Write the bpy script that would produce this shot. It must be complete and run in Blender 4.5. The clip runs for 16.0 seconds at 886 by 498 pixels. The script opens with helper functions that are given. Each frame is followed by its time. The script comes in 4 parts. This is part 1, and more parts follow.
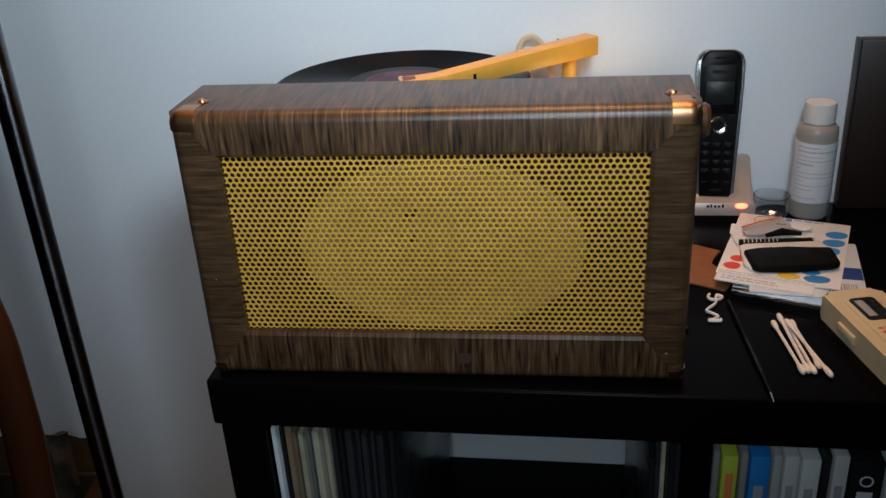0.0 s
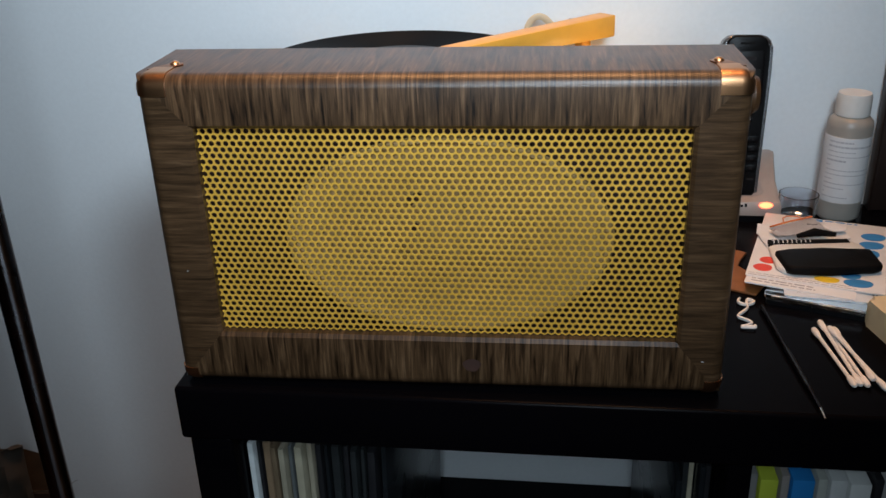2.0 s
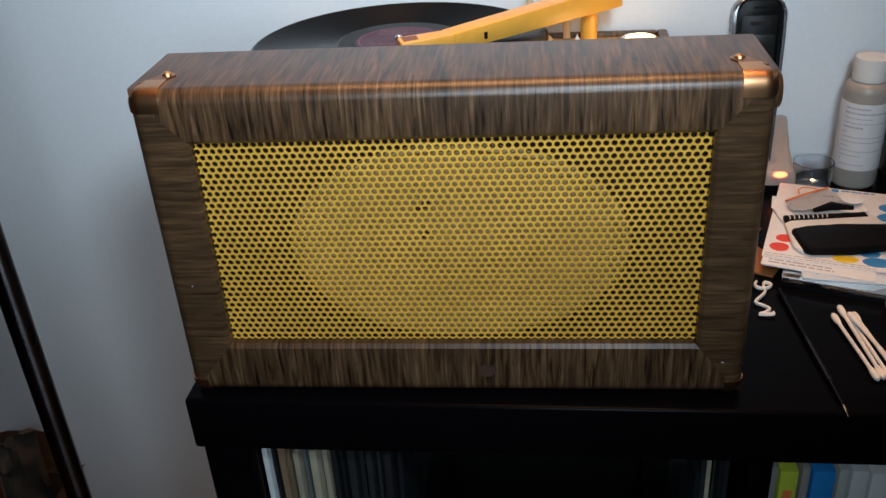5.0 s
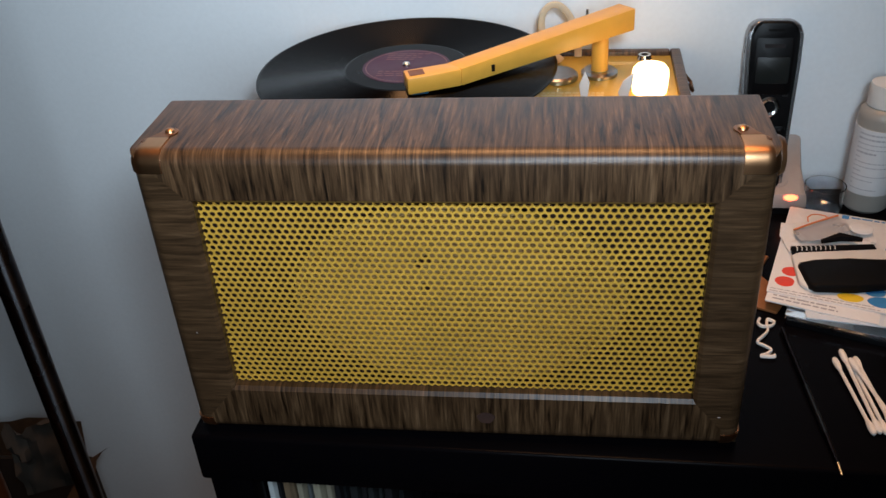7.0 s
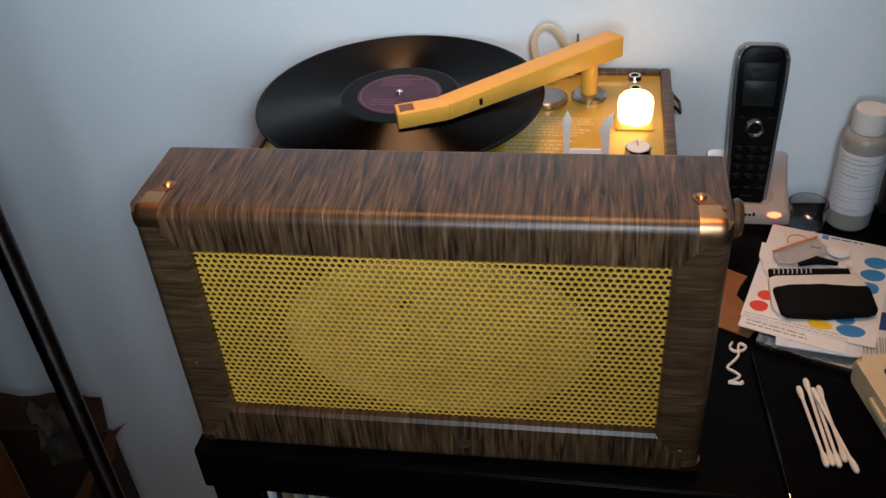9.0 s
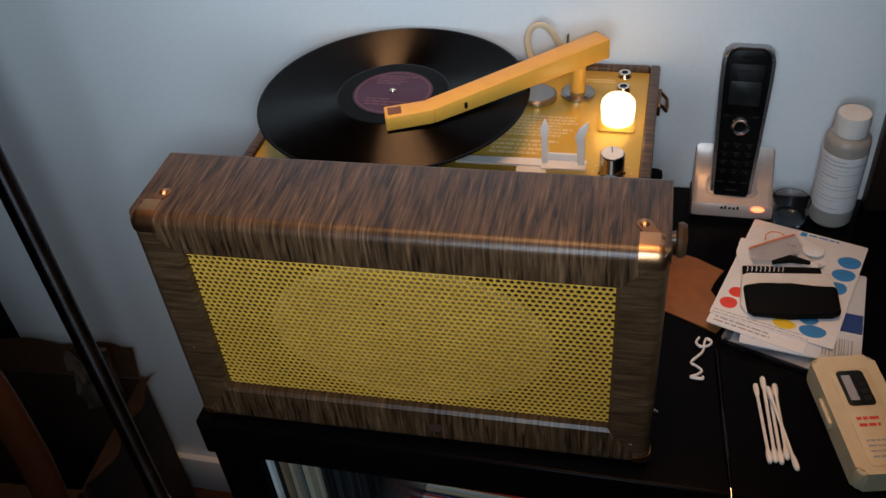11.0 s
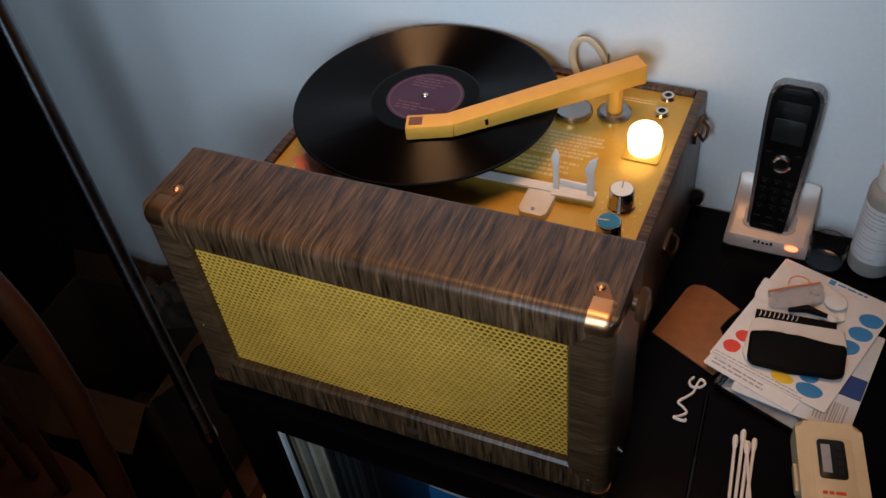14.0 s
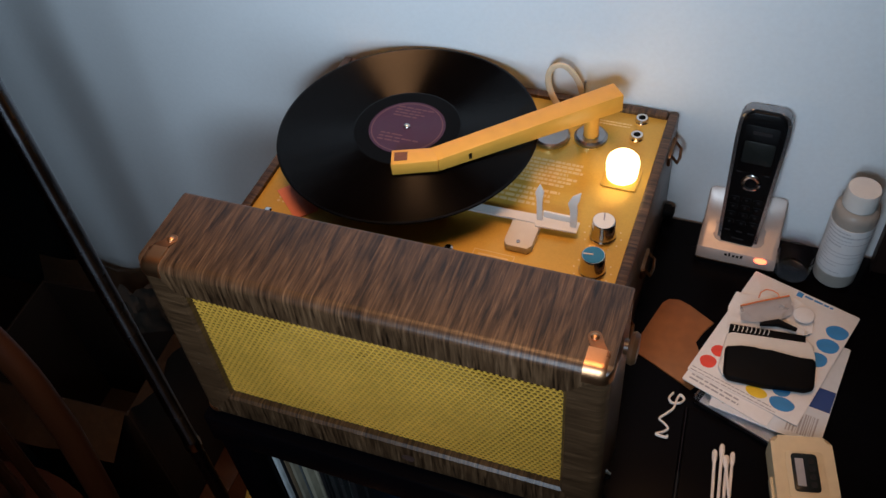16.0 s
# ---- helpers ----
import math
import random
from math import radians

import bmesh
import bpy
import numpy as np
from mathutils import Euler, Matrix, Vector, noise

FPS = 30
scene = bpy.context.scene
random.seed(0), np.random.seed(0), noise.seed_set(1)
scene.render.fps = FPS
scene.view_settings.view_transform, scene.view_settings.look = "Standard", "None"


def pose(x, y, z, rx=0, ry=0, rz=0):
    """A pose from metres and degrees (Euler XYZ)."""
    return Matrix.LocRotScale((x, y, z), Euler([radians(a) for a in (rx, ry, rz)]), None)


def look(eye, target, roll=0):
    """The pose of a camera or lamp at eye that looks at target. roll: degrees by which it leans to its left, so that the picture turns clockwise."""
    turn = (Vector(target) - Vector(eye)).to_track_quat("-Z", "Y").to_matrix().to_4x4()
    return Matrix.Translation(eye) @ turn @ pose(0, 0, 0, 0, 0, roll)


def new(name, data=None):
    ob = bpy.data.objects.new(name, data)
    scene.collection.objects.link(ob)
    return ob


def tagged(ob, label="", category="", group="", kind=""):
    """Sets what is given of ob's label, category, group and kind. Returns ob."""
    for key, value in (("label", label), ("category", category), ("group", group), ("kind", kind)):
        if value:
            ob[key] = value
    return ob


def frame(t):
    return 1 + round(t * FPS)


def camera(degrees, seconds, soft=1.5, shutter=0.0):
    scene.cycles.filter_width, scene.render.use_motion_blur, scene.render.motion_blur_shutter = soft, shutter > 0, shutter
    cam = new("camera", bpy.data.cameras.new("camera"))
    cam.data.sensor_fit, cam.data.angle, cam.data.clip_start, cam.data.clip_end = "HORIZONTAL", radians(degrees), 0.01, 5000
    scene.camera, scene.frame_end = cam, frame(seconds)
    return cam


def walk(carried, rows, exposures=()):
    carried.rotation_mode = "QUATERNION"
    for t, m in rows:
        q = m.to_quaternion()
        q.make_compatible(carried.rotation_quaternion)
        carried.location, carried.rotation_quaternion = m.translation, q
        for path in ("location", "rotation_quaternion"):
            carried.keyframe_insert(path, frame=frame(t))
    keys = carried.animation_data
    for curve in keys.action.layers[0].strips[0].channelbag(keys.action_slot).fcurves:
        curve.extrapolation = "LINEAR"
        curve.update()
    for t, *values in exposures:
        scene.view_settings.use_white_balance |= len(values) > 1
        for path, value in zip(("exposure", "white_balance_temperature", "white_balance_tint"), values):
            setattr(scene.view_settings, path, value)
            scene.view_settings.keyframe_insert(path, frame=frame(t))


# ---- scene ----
cam = camera(52.0, 16.0, soft=1.5)
# seconds, eye, target and roll
PATH = [
    (0, (0.109, -0.606, 1.213), (-0.184, 1.176, 0.355), -3.4),
    (0.5, (0.105, -0.593, 1.196), (-0.185, 1.207, 0.373), -3.6),
    (1, (0.101, -0.582, 1.177), (-0.158, 1.226, 0.363), -2.2),
    (1.5, (0.087, -0.564, 1.172), (-0.171, 1.244, 0.356), -2.0),
    (2, (0.077, -0.537, 1.159), (-0.168, 1.268, 0.333), -1.9),
    (2.5, (0.072, -0.533, 1.159), (-0.147, 1.281, 0.347), -1.9),
    (3, (0.063, -0.523, 1.157), (-0.153, 1.297, 0.356), -2.2),
    (3.5, (0.061, -0.516, 1.154), (-0.128, 1.307, 0.353), -1.8),
    (3.7, (0.06, -0.515, 1.159), (-0.14, 1.3, 0.344), -2.2),
    (5.8, (0.073, -0.48, 1.227), (-0.179, 1.226, 0.214), -4.1),
    (6, (0.074, -0.476, 1.235), (-0.184, 1.23, 0.224), -4.0),
    (6.5, (0.073, -0.469, 1.246), (-0.188, 1.203, 0.181), -3.8),
    (7, (0.079, -0.461, 1.263), (-0.206, 1.201, 0.187), -4.0),
    (7.5, (0.088, -0.457, 1.283), (-0.2, 1.164, 0.148), -3.5),
    (8, (0.094, -0.451, 1.312), (-0.198, 1.156, 0.158), -3.5),
    (8.5, (0.105, -0.451, 1.327), (-0.218, 1.126, 0.14), -4.8),
    (9, (0.113, -0.446, 1.345), (-0.222, 1.126, 0.155), -4.6),
    (11.3, (0.191, -0.437, 1.429), (-0.292, 0.982, 0.104), -6.9),
    (11.5, (0.201, -0.434, 1.436), (-0.319, 0.96, 0.099), -7.6),
    (12, (0.23, -0.419, 1.44), (-0.343, 0.933, 0.082), -8.1),
    (12.5, (0.253, -0.401, 1.441), (-0.405, 0.895, 0.067), -9.3),
    (13, (0.275, -0.378, 1.451), (-0.402, 0.89, 0.06), -8.7),
    (13.5, (0.279, -0.368, 1.466), (-0.425, 0.881, 0.071), -8.2),
    (14, (0.285, -0.364, 1.486), (-0.415, 0.869, 0.075), -7.8),
    (14.5, (0.287, -0.346, 1.499), (-0.408, 0.854, 0.058), -7.8),
    (15, (0.28, -0.341, 1.529), (-0.386, 0.833, 0.053), -7.4),
    (15.5, (0.254, -0.336, 1.544), (-0.387, 0.848, 0.066), -7.3),
    (16, (0.245, -0.34, 1.554), (-0.331, 0.861, 0.062), -6.7),
]
# seconds, stops, kelvin, tint
EXPOSURES = [(0.0, -0.08, 6500, 10), (1.5, 0.08, 6500, 10), (3.5, 0.24, 6500, 10), (6.0, 0.14, 6450, 10), (9.0, -0.10, 6400, 10), (12.5, -0.40, 6250, 10), (14.0, -0.38, 6150, 10), (16.0, -0.28, 6050, 10)]
walk(cam, [(t, look(eye, target, roll)) for t, eye, target, roll in PATH], EXPOSURES)

# ---- light ----
world = bpy.data.worlds.new("room_air")
scene.world = world
world.use_nodes = True
world.node_tree.nodes["Background"].inputs[0].default_value = (0.55, 0.65, 0.8, 1)
world.node_tree.nodes["Background"].inputs[1].default_value = 0.002


def area_lamp(name, eye, target, size, power, colour):
    data = bpy.data.lights.new(name, "AREA")
    data.shape, data.size, data.energy, data.color = "DISK", size, power, colour
    ob = new(name, data)
    ob.matrix_world = look(eye, target)
    return ob


# cool lamps held by the viewer, low and high, and the warm lamp under the ceiling
for name, eye, target, size, power in (("hand_lamp_low", (0.07, -0.72, 1.25), (-0.03, 0.20, 0.95), 0.25, 0.66), ("hand_lamp_high", (0.20, -0.54, 1.46), (-0.20, 0.39, 1.29), 0.16, 2.45)):
    lamp = area_lamp(name, eye, target, size, power, (0.72, 0.87, 1.0))
    lamp.data.spread = radians(78 if name == "hand_lamp_low" else 98)
ceiling_lamp = area_lamp("ceiling_lamp", (0.0, 0.17, 2.36), (-0.03, 0.15, 0.9), 0.75, 1.9, (1.0, 0.50, 0.22))
ceiling_lamp.data.spread = radians(44)

# ---- materials ----


def material(name, colour, rough=0.5, metal=0.0, vary=0.12, scale=40.0, big=4.0, bump=0.05, stretch=(1, 1, 1), dark=None, coat=0.0, spec=0.5):
    """A procedural surface: fine grain and broad patches in colour, roughness and relief."""
    m = bpy.data.materials.new(name)
    m.use_nodes = True
    nt = m.node_tree
    b = nt.nodes["Principled BSDF"]
    b.inputs["Metallic"].default_value = metal
    b.inputs["Coat Weight"].default_value = coat
    b.inputs["Specular IOR Level"].default_value = spec
    co = nt.nodes.new("ShaderNodeTexCoord")
    mp = nt.nodes.new("ShaderNodeMapping")
    mp.inputs["Scale"].default_value = stretch
    nt.links.new(co.outputs["Object"], mp.inputs["Vector"])
    fine = nt.nodes.new("ShaderNodeTexNoise")
    fine.inputs["Scale"].default_value, fine.inputs["Detail"].default_value = scale, 6
    broad = nt.nodes.new("ShaderNodeTexNoise")
    broad.inputs["Scale"].default_value, broad.inputs["Detail"].default_value = big, 3
    for n in (fine, broad):
        nt.links.new(mp.outputs[0], n.inputs["Vector"])
    add = nt.nodes.new("ShaderNodeMath")
    add.operation = "ADD"
    nt.links.new(fine.outputs["Fac"], add.inputs[0])
    nt.links.new(broad.outputs["Fac"], add.inputs[1])
    ramp = nt.nodes.new("ShaderNodeMapRange")
    ramp.inputs["From Min"].default_value, ramp.inputs["From Max"].default_value = 0.65, 1.35
    nt.links.new(add.outputs[0], ramp.inputs["Value"])
    mix = nt.nodes.new("ShaderNodeMix")
    mix.data_type = "RGBA"
    low = dark or tuple(c * (1 - vary) for c in colour)
    high = tuple(min(1.0, c * (1 + vary)) for c in colour)
    mix.inputs["A"].default_value, mix.inputs["B"].default_value = (*low, 1), (*high, 1)
    nt.links.new(ramp.outputs[0], mix.inputs["Factor"])
    nt.links.new(mix.outputs["Result"], b.inputs["Base Color"])
    rr = nt.nodes.new("ShaderNodeMapRange")
    rr.inputs["From Min"].default_value, rr.inputs["From Max"].default_value = 0.3, 0.7
    rr.inputs["To Min"].default_value, rr.inputs["To Max"].default_value = max(0.02, rough * 0.85), min(1, rough * 1.18)
    nt.links.new(broad.outputs["Fac"], rr.inputs["Value"])
    nt.links.new(rr.outputs[0], b.inputs["Roughness"])
    if bump:
        bp = nt.nodes.new("ShaderNodeBump")
        bp.inputs["Strength"].default_value, bp.inputs["Distance"].default_value = bump, 0.002
        nt.links.new(fine.outputs["Fac"], bp.inputs["Height"])
        nt.links.new(bp.outputs[0], b.inputs["Normal"])
    return m


def veneer(name, across, calm=0.0):
    """Walnut-print vinyl: streaks that vary along the axis `across`; calm: how far their contrast is softened."""
    m = bpy.data.materials.new(name)
    m.use_nodes = True
    nt = m.node_tree
    b = nt.nodes["Principled BSDF"]
    co = nt.nodes.new("ShaderNodeTexCoord")

    def streaks(k, scale, detail, warp):
        mp = nt.nodes.new("ShaderNodeMapping")
        mp.inputs["Scale"].default_value = tuple(1.0 if a == across else k for a in "xyz")
        nt.links.new(co.outputs["Object"], mp.inputs["Vector"])
        n = nt.nodes.new("ShaderNodeTexNoise")
        n.inputs["Scale"].default_value, n.inputs["Detail"].default_value = scale, detail
        n.inputs["Roughness"].default_value, n.inputs["Distortion"].default_value = 0.62, warp
        nt.links.new(mp.outputs[0], n.inputs["Vector"])
        return n

    coarse, fine, pores = streaks(0.07, 320, 9, 0.5), streaks(0.03, 900, 4, 0.2), streaks(0.20, 34, 5, 0.9)
    ramp = nt.nodes.new("ShaderNodeValToRGB")
    middle = (0.064, 0.0420, 0.0278)
    stops = ((0.35, (0.0070, 0.0042, 0.0027)), (0.46, (0.047, 0.0295, 0.0192)), (0.58, (0.083, 0.0540, 0.0357)), (0.74, (0.165, 0.112, 0.077)))
    for k, (place, colour) in enumerate(stops):
        e = ramp.color_ramp.elements[k] if k < 1 else ramp.color_ramp.elements.new(place) if k < 3 else ramp.color_ramp.elements[-1]
        e.position, e.color = place, (*(c + calm * (m - c) for c, m in zip(colour, middle)), 1)
    nt.links.new(coarse.outputs["Fac"], ramp.inputs["Fac"])
    over = nt.nodes.new("ShaderNodeMix")
    over.data_type, over.blend_type = "RGBA", "OVERLAY"
    over.inputs["Factor"].default_value = 0.9
    nt.links.new(ramp.outputs["Color"], over.inputs["A"])
    nt.links.new(fine.outputs["Fac"], over.inputs["B"])
    grey = nt.nodes.new("ShaderNodeHueSaturation")
    nt.links.new(over.outputs["Result"], grey.inputs["Color"])
    grey.inputs["Saturation"].default_value = 1.28
    vr = nt.nodes.new("ShaderNodeMapRange")
    vr.inputs["From Min"].default_value, vr.inputs["From Max"].default_value = 0.3, 0.7
    vr.inputs["To Min"].default_value, vr.inputs["To Max"].default_value = 0.70, 1.30
    nt.links.new(pores.outputs["Fac"], vr.inputs["Value"])
    nt.links.new(vr.outputs[0], grey.inputs["Value"])
    nt.links.new(grey.outputs["Color"], b.inputs["Base Color"])
    b.inputs["Roughness"].default_value = 0.35
    b.inputs["Specular IOR Level"].default_value = 0.40
    bp = nt.nodes.new("ShaderNodeBump")
    bp.inputs["Strength"].default_value, bp.inputs["Distance"].default_value = 0.25, 0.0006
    nt.links.new(coarse.outputs["Fac"], bp.inputs["Height"])
    nt.links.new(bp.outputs[0], b.inputs["Normal"])
    return m


def vinyl():
    """Shellac record: black, with a smooth shine on the walls of its grooves."""
    return material("record_vinyl", (0.0016, 0.0010, 0.0008), 0.18, vary=0.25, scale=60, big=14, bump=0, spec=0.13)


def glass(name, colour, rough=0.05, ior=1.45):
    m = bpy.data.materials.new(name)
    m.use_nodes = True
    b = m.node_tree.nodes["Principled BSDF"]
    b.inputs["Base Color"].default_value = (*colour, 1)
    b.inputs["Transmission Weight"].default_value = 1.0
    b.inputs["Roughness"].default_value, b.inputs["IOR"].default_value = rough, ior
    return m


def glow(name, colour, strength):
    m = bpy.data.materials.new(name)
    m.use_nodes = True
    b = m.node_tree.nodes["Principled BSDF"]
    b.inputs["Base Color"].default_value = (*colour, 1)
    b.inputs["Emission Color"].default_value = (*colour, 1)
    b.inputs["Emission Strength"].default_value = strength
    return m


M_WALL = material("wall_paint", (0.81, 0.855, 0.88), 0.5, vary=0.03, scale=220, big=2.5, bump=0.06)
M_CEIL = material("ceiling_paint", (0.78, 0.78, 0.76), 0.8, vary=0.03, scale=160, big=2)
# for the unseen closing walls: dark so that little light bounces back
M_ROOM = material("room_dim", (0.09, 0.085, 0.085), 0.8, vary=0.05, scale=160, big=2)
# near-black: the hall's lack of light is put into this colour
M_HALL = material("hall_darkness", (0.012, 0.011, 0.010), 0.8, vary=0.1, scale=60, big=2)
M_TRIM = material("trim_paint", (0.70, 0.74, 0.78), 0.4, vary=0.04, scale=90, big=5)
M_PLANK = material("floor_wood", (0.045, 0.017, 0.007), 0.38, vary=0.35, scale=16, big=3, bump=0.1, stretch=(1, 7, 1))
M_VX, M_VZ, M_VY = veneer("walnut_vinyl_upright", "x"), veneer("walnut_vinyl_level", "z", 0.4), veneer("walnut_vinyl_side", "y")
M_GRILLE = material("yellow_enamel", (0.76, 0.425, 0.060), 0.42, metal=0.15, vary=0.14, scale=120, big=18, bump=0.05)
M_CONE = material("speaker_paper", (0.33, 0.208, 0.082), 0.85, vary=0.1, scale=150, big=20, bump=0.2)
M_BAFFLE = material("baffle_board", (0.040, 0.016, 0.010), 0.8, vary=0.3, scale=80, big=10)
M_BRASS = material("brass_plate", (0.60, 0.32, 0.16), 0.34, metal=1.0, vary=0.16, scale=70, big=25, bump=0.03)
M_AGED = material("aged_brass", (0.22, 0.115, 0.06), 0.34, metal=1.0, vary=0.25, scale=70, big=25, bump=0.04)
M_COPPER = material("worn_copper", (0.34, 0.155, 0.075), 0.4, metal=1.0, vary=0.2, scale=70, big=25, bump=0.03)
M_CHROME = material("chrome", (0.72, 0.70, 0.68), 0.15, metal=1.0, vary=0.08, scale=60, big=20, bump=0.01)
M_STEEL = material("dull_steel", (0.36, 0.36, 0.37), 0.3, metal=1.0, vary=0.12, scale=90, big=12, bump=0.02)
M_DECK = material("gold_deck_paint", (0.60, 0.385, 0.062), 0.34, metal=0.25, vary=0.07, scale=500, big=9, bump=0.04)
M_ARM = material("amber_plastic", (0.72, 0.37, 0.055), 0.34, vary=0.08, scale=70, big=14, bump=0.02)
M_ARMDK = material("brown_inlay", (0.16, 0.055, 0.02), 0.5, vary=0.2, scale=300, big=60)
M_WHITE = material("white_metal", (0.72, 0.71, 0.68), 0.36, vary=0.06, scale=90, big=20, bump=0.02)
M_PRINT = material("pale_print", (0.68, 0.53, 0.26), 0.5, vary=0.1, scale=200, big=30, bump=0)
M_KNOBW = material("white_knob_cap", (0.75, 0.74, 0.70), 0.4, vary=0.05, scale=90, big=30)
M_KNOBB = material("blue_knob_cap", (0.02, 0.20, 0.42), 0.35, vary=0.1, scale=90, big=30)
M_BLACKP = material("black_plastic", (0.003, 0.003, 0.0038), 0.30, vary=0.2, scale=120, big=20, bump=0.01, spec=0.3)
M_PHONE = material("phone_black", (0.002, 0.002, 0.0025), 0.38, vary=0.2, scale=120, big=20, bump=0.01, spec=0.12)
M_RUBBER = material("black_rubber", (0.003, 0.0028, 0.003), 0.6, vary=0.2, scale=120, big=20, spec=0.1)
M_RECORD = vinyl()
M_WAX = material("record_run_out", (0.0018, 0.0014, 0.0013), 0.3, vary=0.2, scale=40, big=18, bump=0, spec=0.06)
M_LABEL = material("purple_label", (0.040, 0.0085, 0.038), 0.55, vary=0.12, scale=260, big=30)
M_GILT = material("gilt_print", (0.12, 0.05, 0.062), 0.45, vary=0.1, scale=200, big=40, bump=0)
M_PINK = material("pink_card", (0.75, 0.25, 0.16), 0.7, vary=0.06, scale=120, big=20)
M_CORD = material("cream_cord", (0.62, 0.50, 0.34), 0.5, vary=0.08, scale=120, big=30)
M_SHELF = material("black_brown_laminate", (0.0022, 0.0019, 0.0026), 0.25, vary=0.2, scale=40, big=5, bump=0.01, stretch=(0.2, 1, 1), spec=0.035)
M_SILVER = material("champagne_plastic", (0.42, 0.36, 0.325), 0.36, metal=0.25, vary=0.05, scale=160, big=20)
M_SCREEN = material("grey_lcd", (0.012, 0.015, 0.015), 0.3, vary=0.1, scale=80, big=20, bump=0, spec=0.15)
M_KEY = material("key_print", (0.020, 0.020, 0.022), 0.7, vary=0.1, scale=100, big=20, bump=0, spec=0.1)
M_PAPER = material("white_card", (0.74, 0.75, 0.76), 0.6, vary=0.04, scale=180, big=20, bump=0.03)
M_PAPER2 = material("pale_blue_paper", (0.62, 0.68, 0.74), 0.6, vary=0.05, scale=180, big=20, bump=0.03)
M_INK = material("grey_ink", (0.34, 0.35, 0.38), 0.6, vary=0.1, scale=100, big=20, bump=0)
M_BLUE = material("blue_ink", (0.035, 0.23, 0.55), 0.5, vary=0.08, scale=100, big=30, bump=0)
M_NAVY = material("navy_ink", (0.012, 0.05, 0.22), 0.5, vary=0.08, scale=100, big=30, bump=0)
M_RED = material("red_ink", (0.70, 0.055, 0.03), 0.5, vary=0.08, scale=100, big=30, bump=0)
M_YEL = material("yellow_ink", (0.80, 0.58, 0.03), 0.5, vary=0.08, scale=100, big=30, bump=0)
M_ORANGE = material("orange_zip", (0.70, 0.20, 0.06), 0.4, vary=0.1, scale=100, big=30, bump=0)
M_LEATHER = material("tan_leather", (0.20, 0.072, 0.018), 0.55, vary=0.25, scale=70, big=16, bump=0.2)
M_CREAM = material("cream_plastic", (0.66, 0.56, 0.36), 0.42, vary=0.06, scale=120, big=14, bump=0.03)
M_COTTON = material("cotton", (0.80, 0.77, 0.73), 0.95, vary=0.05, scale=400, big=60, bump=0.4)
M_STICK = material("paper_stick", (0.78, 0.75, 0.71), 0.7, vary=0.05, scale=200, big=40)
# brown cardboard with the dim corner's shade put into its colour
M_CARTON = material("brown_cardboard_shaded", (0.020, 0.010, 0.005), 0.85, vary=0.25, scale=30, big=5, bump=0.1)
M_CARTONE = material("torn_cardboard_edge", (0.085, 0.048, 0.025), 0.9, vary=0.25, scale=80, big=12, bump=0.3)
M_CHAIR = material("orange_brown_wood", (0.042, 0.0115, 0.0035), 0.36, vary=0.4, scale=22, big=4, bump=0.05, stretch=(1, 1, 0.15))
M_BOARD = material("dark_brown_board", (0.020, 0.010, 0.007), 0.45, vary=0.3, scale=30, big=4, stretch=(1, 1, 0.2))
M_BOTTLE = material("frosted_bottle", (0.52, 0.49, 0.44), 0.4, vary=0.06, scale=60, big=12, bump=0.02)
M_BOTTLE.node_tree.nodes["Principled BSDF"].inputs["Transmission Weight"].default_value = 0.35
M_CASE = glass("clear_case", (0.86, 0.90, 0.95), 0.04, 1.3)
M_BULB = glow("lit_bulb", (1.0, 0.66, 0.30), 5.0)
M_LED = glow("red_led", (1.0, 0.16, 0.06), 4.5)


# ---- building helpers ----


def thing(name, loc, label, category, group="", rz=0.0, kind=""):
    ob = new(name)
    ob.matrix_world = pose(*loc, 0, 0, rz)
    ob.empty_display_size = 0.02
    return tagged(ob, label, category, group, kind)


def finish(name, bm, mat, smooth=True, angle=35):
    bmesh.ops.recalc_face_normals(bm, faces=bm.faces[:])
    me = bpy.data.meshes.new(name)
    bm.to_mesh(me)
    bm.free()
    me.materials.append(mat)
    if smooth:
        me.polygons.foreach_set("use_smooth", [True] * len(me.polygons))
        me.set_sharp_from_angle(angle=radians(angle))
    return me


def part(name, bm, mat, parent, label="", m=None):
    ob = new(name, finish(name, bm, mat))
    ob.parent = parent
    if m is not None:
        ob.matrix_local = m
    return tagged(ob, label)


def solid(name, bm, mat, label, category, kind="", group="", m=None):
    ob = new(name, finish(name, bm, mat))
    if m is not None:
        ob.matrix_world = m
    return tagged(ob, label, category, group, kind)


def box(x0, x1, y0, y1, z0, z1, bevel=0.0, seg=2, bm=None):
    own = bmesh.new()
    bmesh.ops.create_cube(own, size=1)
    bmesh.ops.transform(own, matrix=Matrix.Translation(((x0 + x1) / 2, (y0 + y1) / 2, (z0 + z1) / 2)) @ Matrix.Diagonal((x1 - x0, y1 - y0, z1 - z0, 1)), verts=own.verts)
    if bevel:
        bmesh.ops.bevel(own, geom=own.edges[:], offset=bevel, segments=seg, profile=0.5, affect="EDGES")
    return join(bm, own)


def join(bm, own):
    if bm is None:
        return own
    me = bpy.data.meshes.new("scratch")
    own.to_mesh(me)
    own.free()
    bm.from_mesh(me)
    bpy.data.meshes.remove(me)
    return bm


